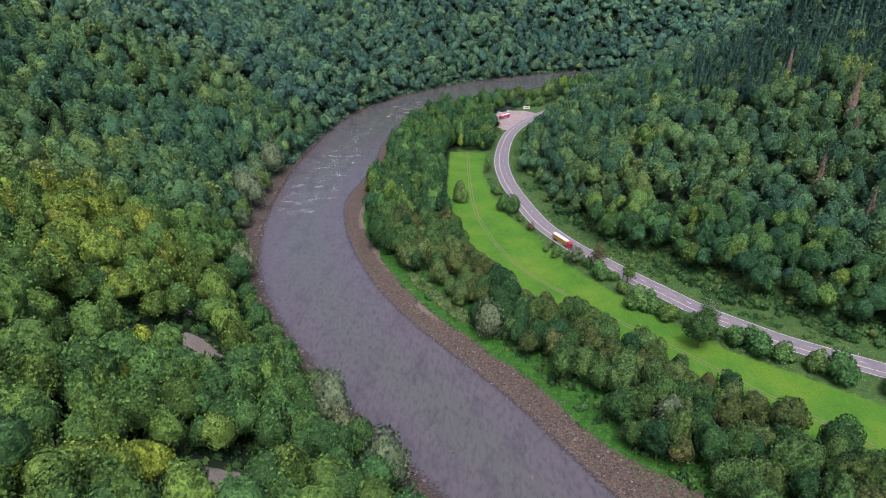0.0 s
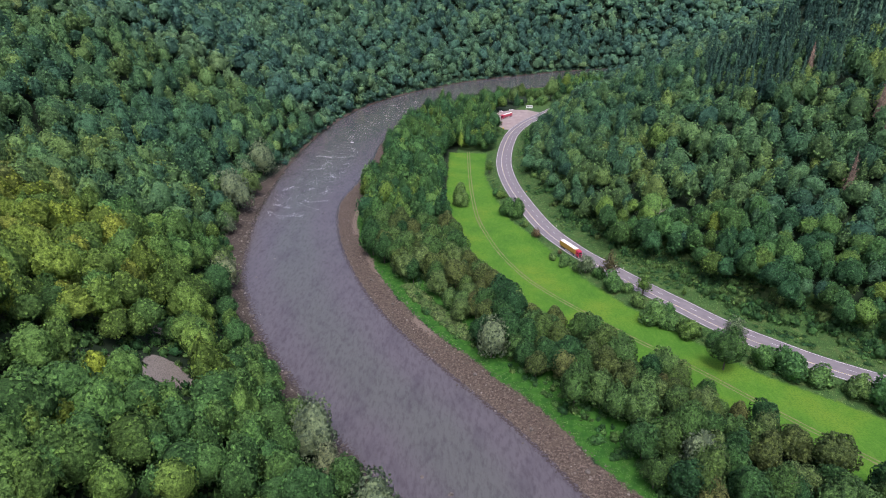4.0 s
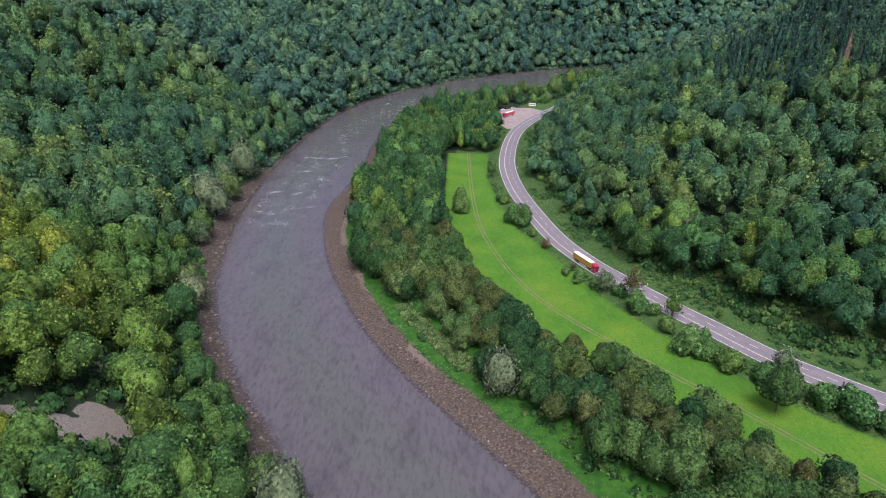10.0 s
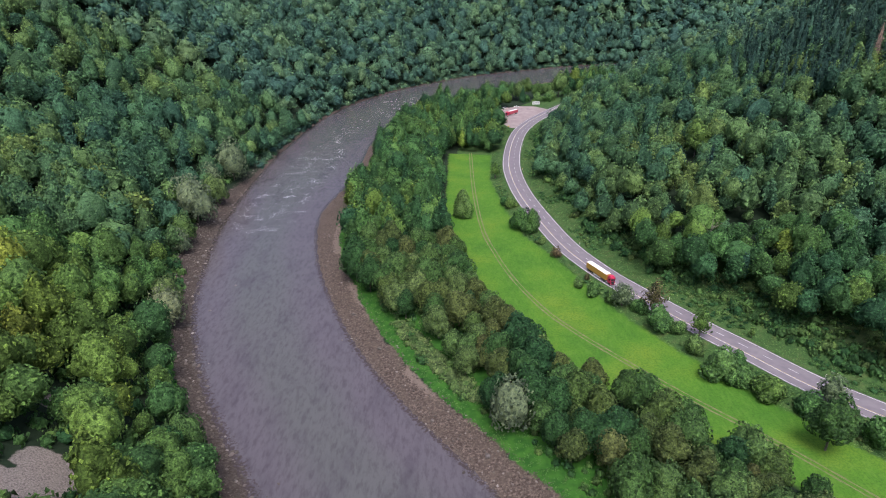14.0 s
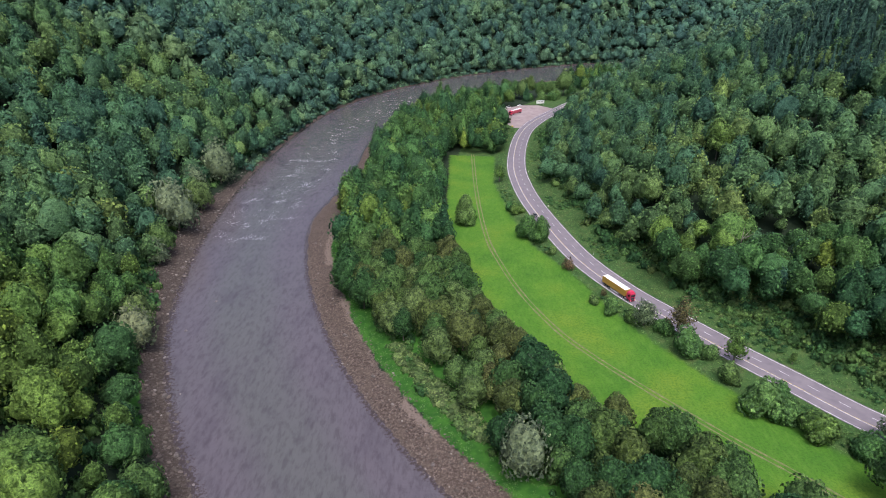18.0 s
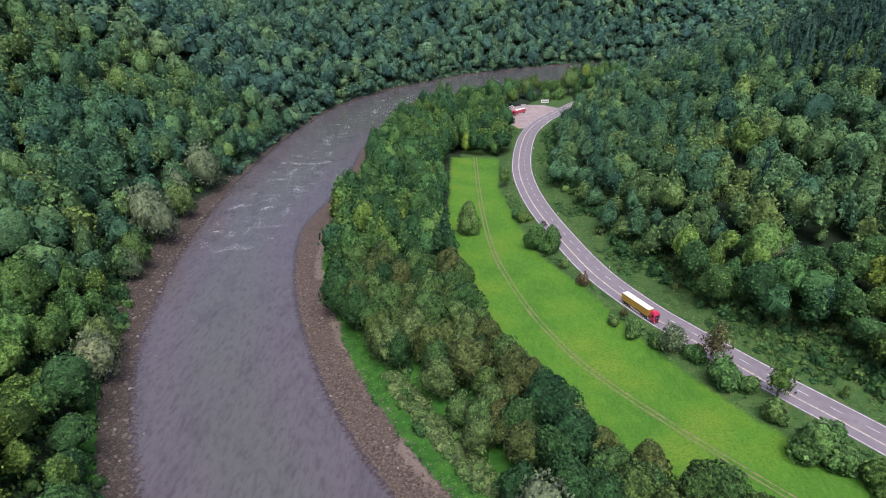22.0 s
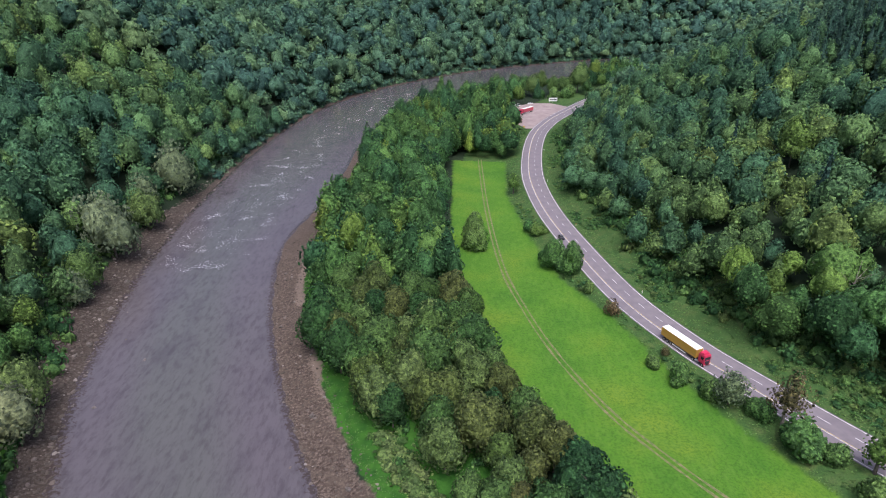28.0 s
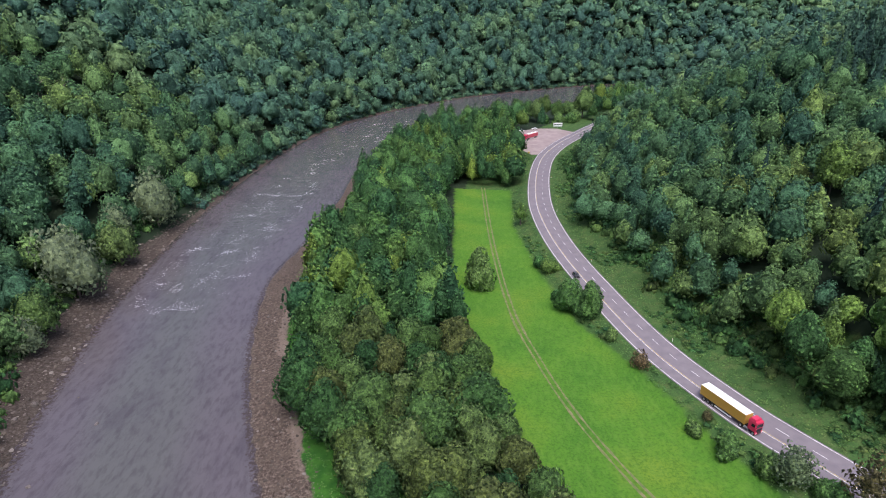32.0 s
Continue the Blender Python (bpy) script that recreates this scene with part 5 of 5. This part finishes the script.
def lorry(at, heading, side_mat, label):
    """A tractor and curtain-sided trailer that look along +y before turning."""
    base = new("lorry")
    part("trailer_body", box(2.55, 13.6, 2.65, 0, -2.6, 1.25, 0.05), side_mat, base, "long curtain-sided trailer body")
    part("trailer_roof", box(2.50, 13.5, 0.06, 0, -2.6, 3.91), WHITE_P, base, "white trailer roof")
    part("rear_door", box(2.40, 0.05, 2.45, 0, -9.43, 1.32), SHEET, base)
    part("chassis", box(1.1, 12.6, 0.3, 0, -2.8, 0.93), STEEL, base)
    for sx in (-1.2, 1.2):
        part("side_guard", box(0.05, 5.2, 0.35, sx, -2.0, 0.5), WHITE_P, base)
        for y0 in (-5.2, -6.55, -7.9):
            wheel(base, sx * 0.88, y0, 0.52, 0.42)
        wheel(base, sx * 0.85, 3.3, 0.52, 0.55)
        wheel(base, sx * 0.9, 6.7, 0.52, 0.34)
    part("tractor_frame", box(1.0, 5.6, 0.35, 0, 4.7, 0.75), BLACK_P, base)
    cab = part("cab", box(2.48, 2.25, 2.75, 0, 6.15, 0.95, 0.14), RED, base, "crimson lorry cab")
    part("windscreen", box(2.15, 0.06, 0.95, 0, 7.27, 2.15, 0.02), GLASS_D, cab)
    part("roof_fairing", box(2.2, 1.6, 0.45, 0, 5.95, 3.66, 0.15), RED, cab)
    part("bumper", box(2.5, 0.3, 0.55, 0, 7.22, 0.42, 0.06), RED, cab)
    part("grille", box(1.7, 0.06, 0.75, 0, 7.29, 1.15, 0.02), DARK_BAR, cab)
    for sx in (-1, 1):
        part("side_window", box(0.04, 0.95, 0.8, sx * 1.235, 6.5, 2.2), GLASS_D, cab)
        part("headlight", box(0.42, 0.06, 0.22, sx * 0.95, 7.37, 0.62, 0.02), LAMP_G, cab)
        part("mirror", box(0.16, 0.12, 0.65, sx * 1.42, 7.1, 2.2, 0.03), RED, cab)
        part("fuel_tank", rod(0.33, 1.3, "y", (sx * 0.95, 4.75, 0.72)), STEEL, base)
    base.matrix_basis = pose(*at, 0, 0, heading)
    return tagged(base, label, "lorry", "lorries")


def car(at, heading, paint, label, tall=1.45):
    base = new("car")
    bm = box(1.78, 4.3, 0.68, 0, 0, 0.28, 0.14)
    part("body", bm, paint, base)
    bm = box(1.62, 2.4, tall - 0.9, 0, -0.25, 0.9)
    for v in bm.verts:
        if v.co.z > 1.1:
            v.co.x *= 0.82
            v.co.y = -0.25 + (v.co.y + 0.25) * 0.68
    cabin = part("cabin", bm, GLASS_D, base, "tinted car windows")
    part("roof", box(1.36, 1.6, 0.06, 0, -0.25, tall - 0.01, 0.02), paint, cabin)
    for sx in (-1, 1):
        part("headlight", box(0.36, 0.05, 0.14, sx * 0.62, 2.14, 0.66), LAMP_G, base)
        part("tail_light", box(0.3, 0.05, 0.16, sx * 0.66, -2.14, 0.68), ORANGE_P, base)
        for y0 in (-1.3, 1.3):
            wheel(base, sx * 0.8, y0, 0.32, 0.22)
    base.matrix_basis = pose(*at, 0, 0, heading)
    return tagged(base, label, "car", "cars")


def on_road(s0, offset):
    """A place on the road so far along it, and the heading up the valley there."""
    s = np.r_[0, np.cumsum(np.linalg.norm(np.diff(RDF, axis=0), axis=1))]
    p0 = np.array([np.interp(s0, s, RDF[:, i]) for i in (0, 1)])
    p1 = np.array([np.interp(s0 + 4, s, RDF[:, i]) for i in (0, 1)])
    d = unit(p1 - p0)
    q = p0 + np.array((d[1], -d[0])) * offset
    return (q[0], q[1], ROAD_Z + 0.02), math.degrees(math.atan2(d[1], d[0])) - 90


def road_at(y0):
    k = int(np.argmin(np.abs(RDF[:, 1] - y0)))
    return np.linalg.norm(np.diff(RDF[:k + 1], axis=0), axis=1).sum()


lorry((65.0, 640.5, ROAD_Z - 0.015), 139, CRIMSON, "red lorry with white-roofed trailer parked in the lay-by")
at, turn = on_road(road_at(317), -3.8)
lorry(at, turn + 180, OCHRE_P, "crimson lorry with ochre curtain-sided trailer on the road")
at, turn = on_road(road_at(396), -3.8)
car(at, turn + 180, BLACK_P, "dark saloon car driving on the valley road")
car((62.5, 669.0, ROAD_Z - 0.015), 60, SHEET, "white car parked at the lay-by's edge", 1.6)
car((74.0, 676.5, ROAD_Z - 0.015), 100, SHEET, "small pale car parked at the lay-by's edge")

sign = new("billboard")
part("panel", box(7.6, 0.12, 3.0, 0, 0, 1.6, 0.03), SHEET, sign)
for k, (x0, w0) in enumerate(((-2.4, 1.3), (-0.7, 1.5), (1.0, 1.2), (2.5, 1.1))):
    part("lettering", box(w0, 0.02, 0.8, x0, -0.072, 2.75), DARK_BAR, sign)
for x0 in (-3.0, 0.0, 3.0):
    part("post", box(0.16, 0.16, 4.4, x0, 0.15, 0.0), STEEL, sign)
sign.matrix_basis = pose(96, 694, float(height(96, 694)[0]), 0, 0, 6)
tagged(sign, "white roadside billboard with a dark line of print", "billboard")

hut = new("wooden_shelter")
for x0 in (-2.2, 0, 2.2):
    for y0 in (-1.4, 1.4):
        part("post", box(0.22, 0.22, 2.9, x0, y0, 0), WOOD_B, hut)
for y0 in (-1.4, 1.4):
    for z0 in (0.9, 2.0):
        part("rail", box(4.4, 0.14, 0.16, 0, y0 + 0.17, z0), WOOD_B, hut)
for sy in (-1, 1):
    bm = box(5.2, 2.1, 0.1, 0, 0, 0)
    bmesh.ops.rotate(bm, matrix=Matrix.Rotation(radians(-24 * sy), 3, "X"), verts=bm.verts)
    bmesh.ops.translate(bm, vec=(0, sy * 0.93, 3.15), verts=bm.verts)
    part("roof_slope", bm, WOOD_B, hut)
part("table", box(2.6, 0.9, 0.08, 0, 0, 0.72), WOOD_B, hut)
hut.matrix_basis = pose(55.5, 607, float(height(55.5, 607)[0]), 0, 0, 15)
tagged(hut, "brown wooden picnic shelter at the lay-by", "shelter")

bin_ob = new("grit_bin")
part("tub", box(1.2, 0.9, 0.8, 0, 0, 0, 0.05), YELLOW_P, bin_ob)
part("lid", box(1.3, 1.0, 0.16, 0, 0, 0.81, 0.05), YELLOW_P, bin_ob)
bin_ob.matrix_basis = pose(58.0, 594, float(height(58.0, 594)[0]), 0, 0, 20)
tagged(bin_ob, "yellow grit bin at the lay-by's mouth", "grit bin")


def marker(x0, y0, turn, body, tall, label):
    ob = new("marker_post")
    part("post", box(0.16, 0.12, tall, 0, 0, -0.1, 0.02), body, ob)
    part("reflector", box(0.17, 0.02, 0.2, 0, -0.075, tall * 0.7), ORANGE_P, ob)
    ob.matrix_basis = pose(x0, y0, float(height(x0, y0)[0]), 0, 0, turn)
    tagged(ob, label, "marker post", "marker posts")


s0 = road_at(409)
for k in range(-4, 5):
    at, turn = on_road(s0 + 31.0 * 2 * k, 6.9)
    marker(at[0], at[1], turn, SHEET, 1.15, "white plastic marker post at the road's edge")
at, turn = on_road(road_at(343), -6.9)
marker(at[0], at[1], turn, YELLOW_P, 1.5, "yellow marker post at the road's edge")

# the models themselves stay out of the valley
for m in MODELS:
    for o in (*m.children_recursive, m):
        bpy.data.objects.remove(o)
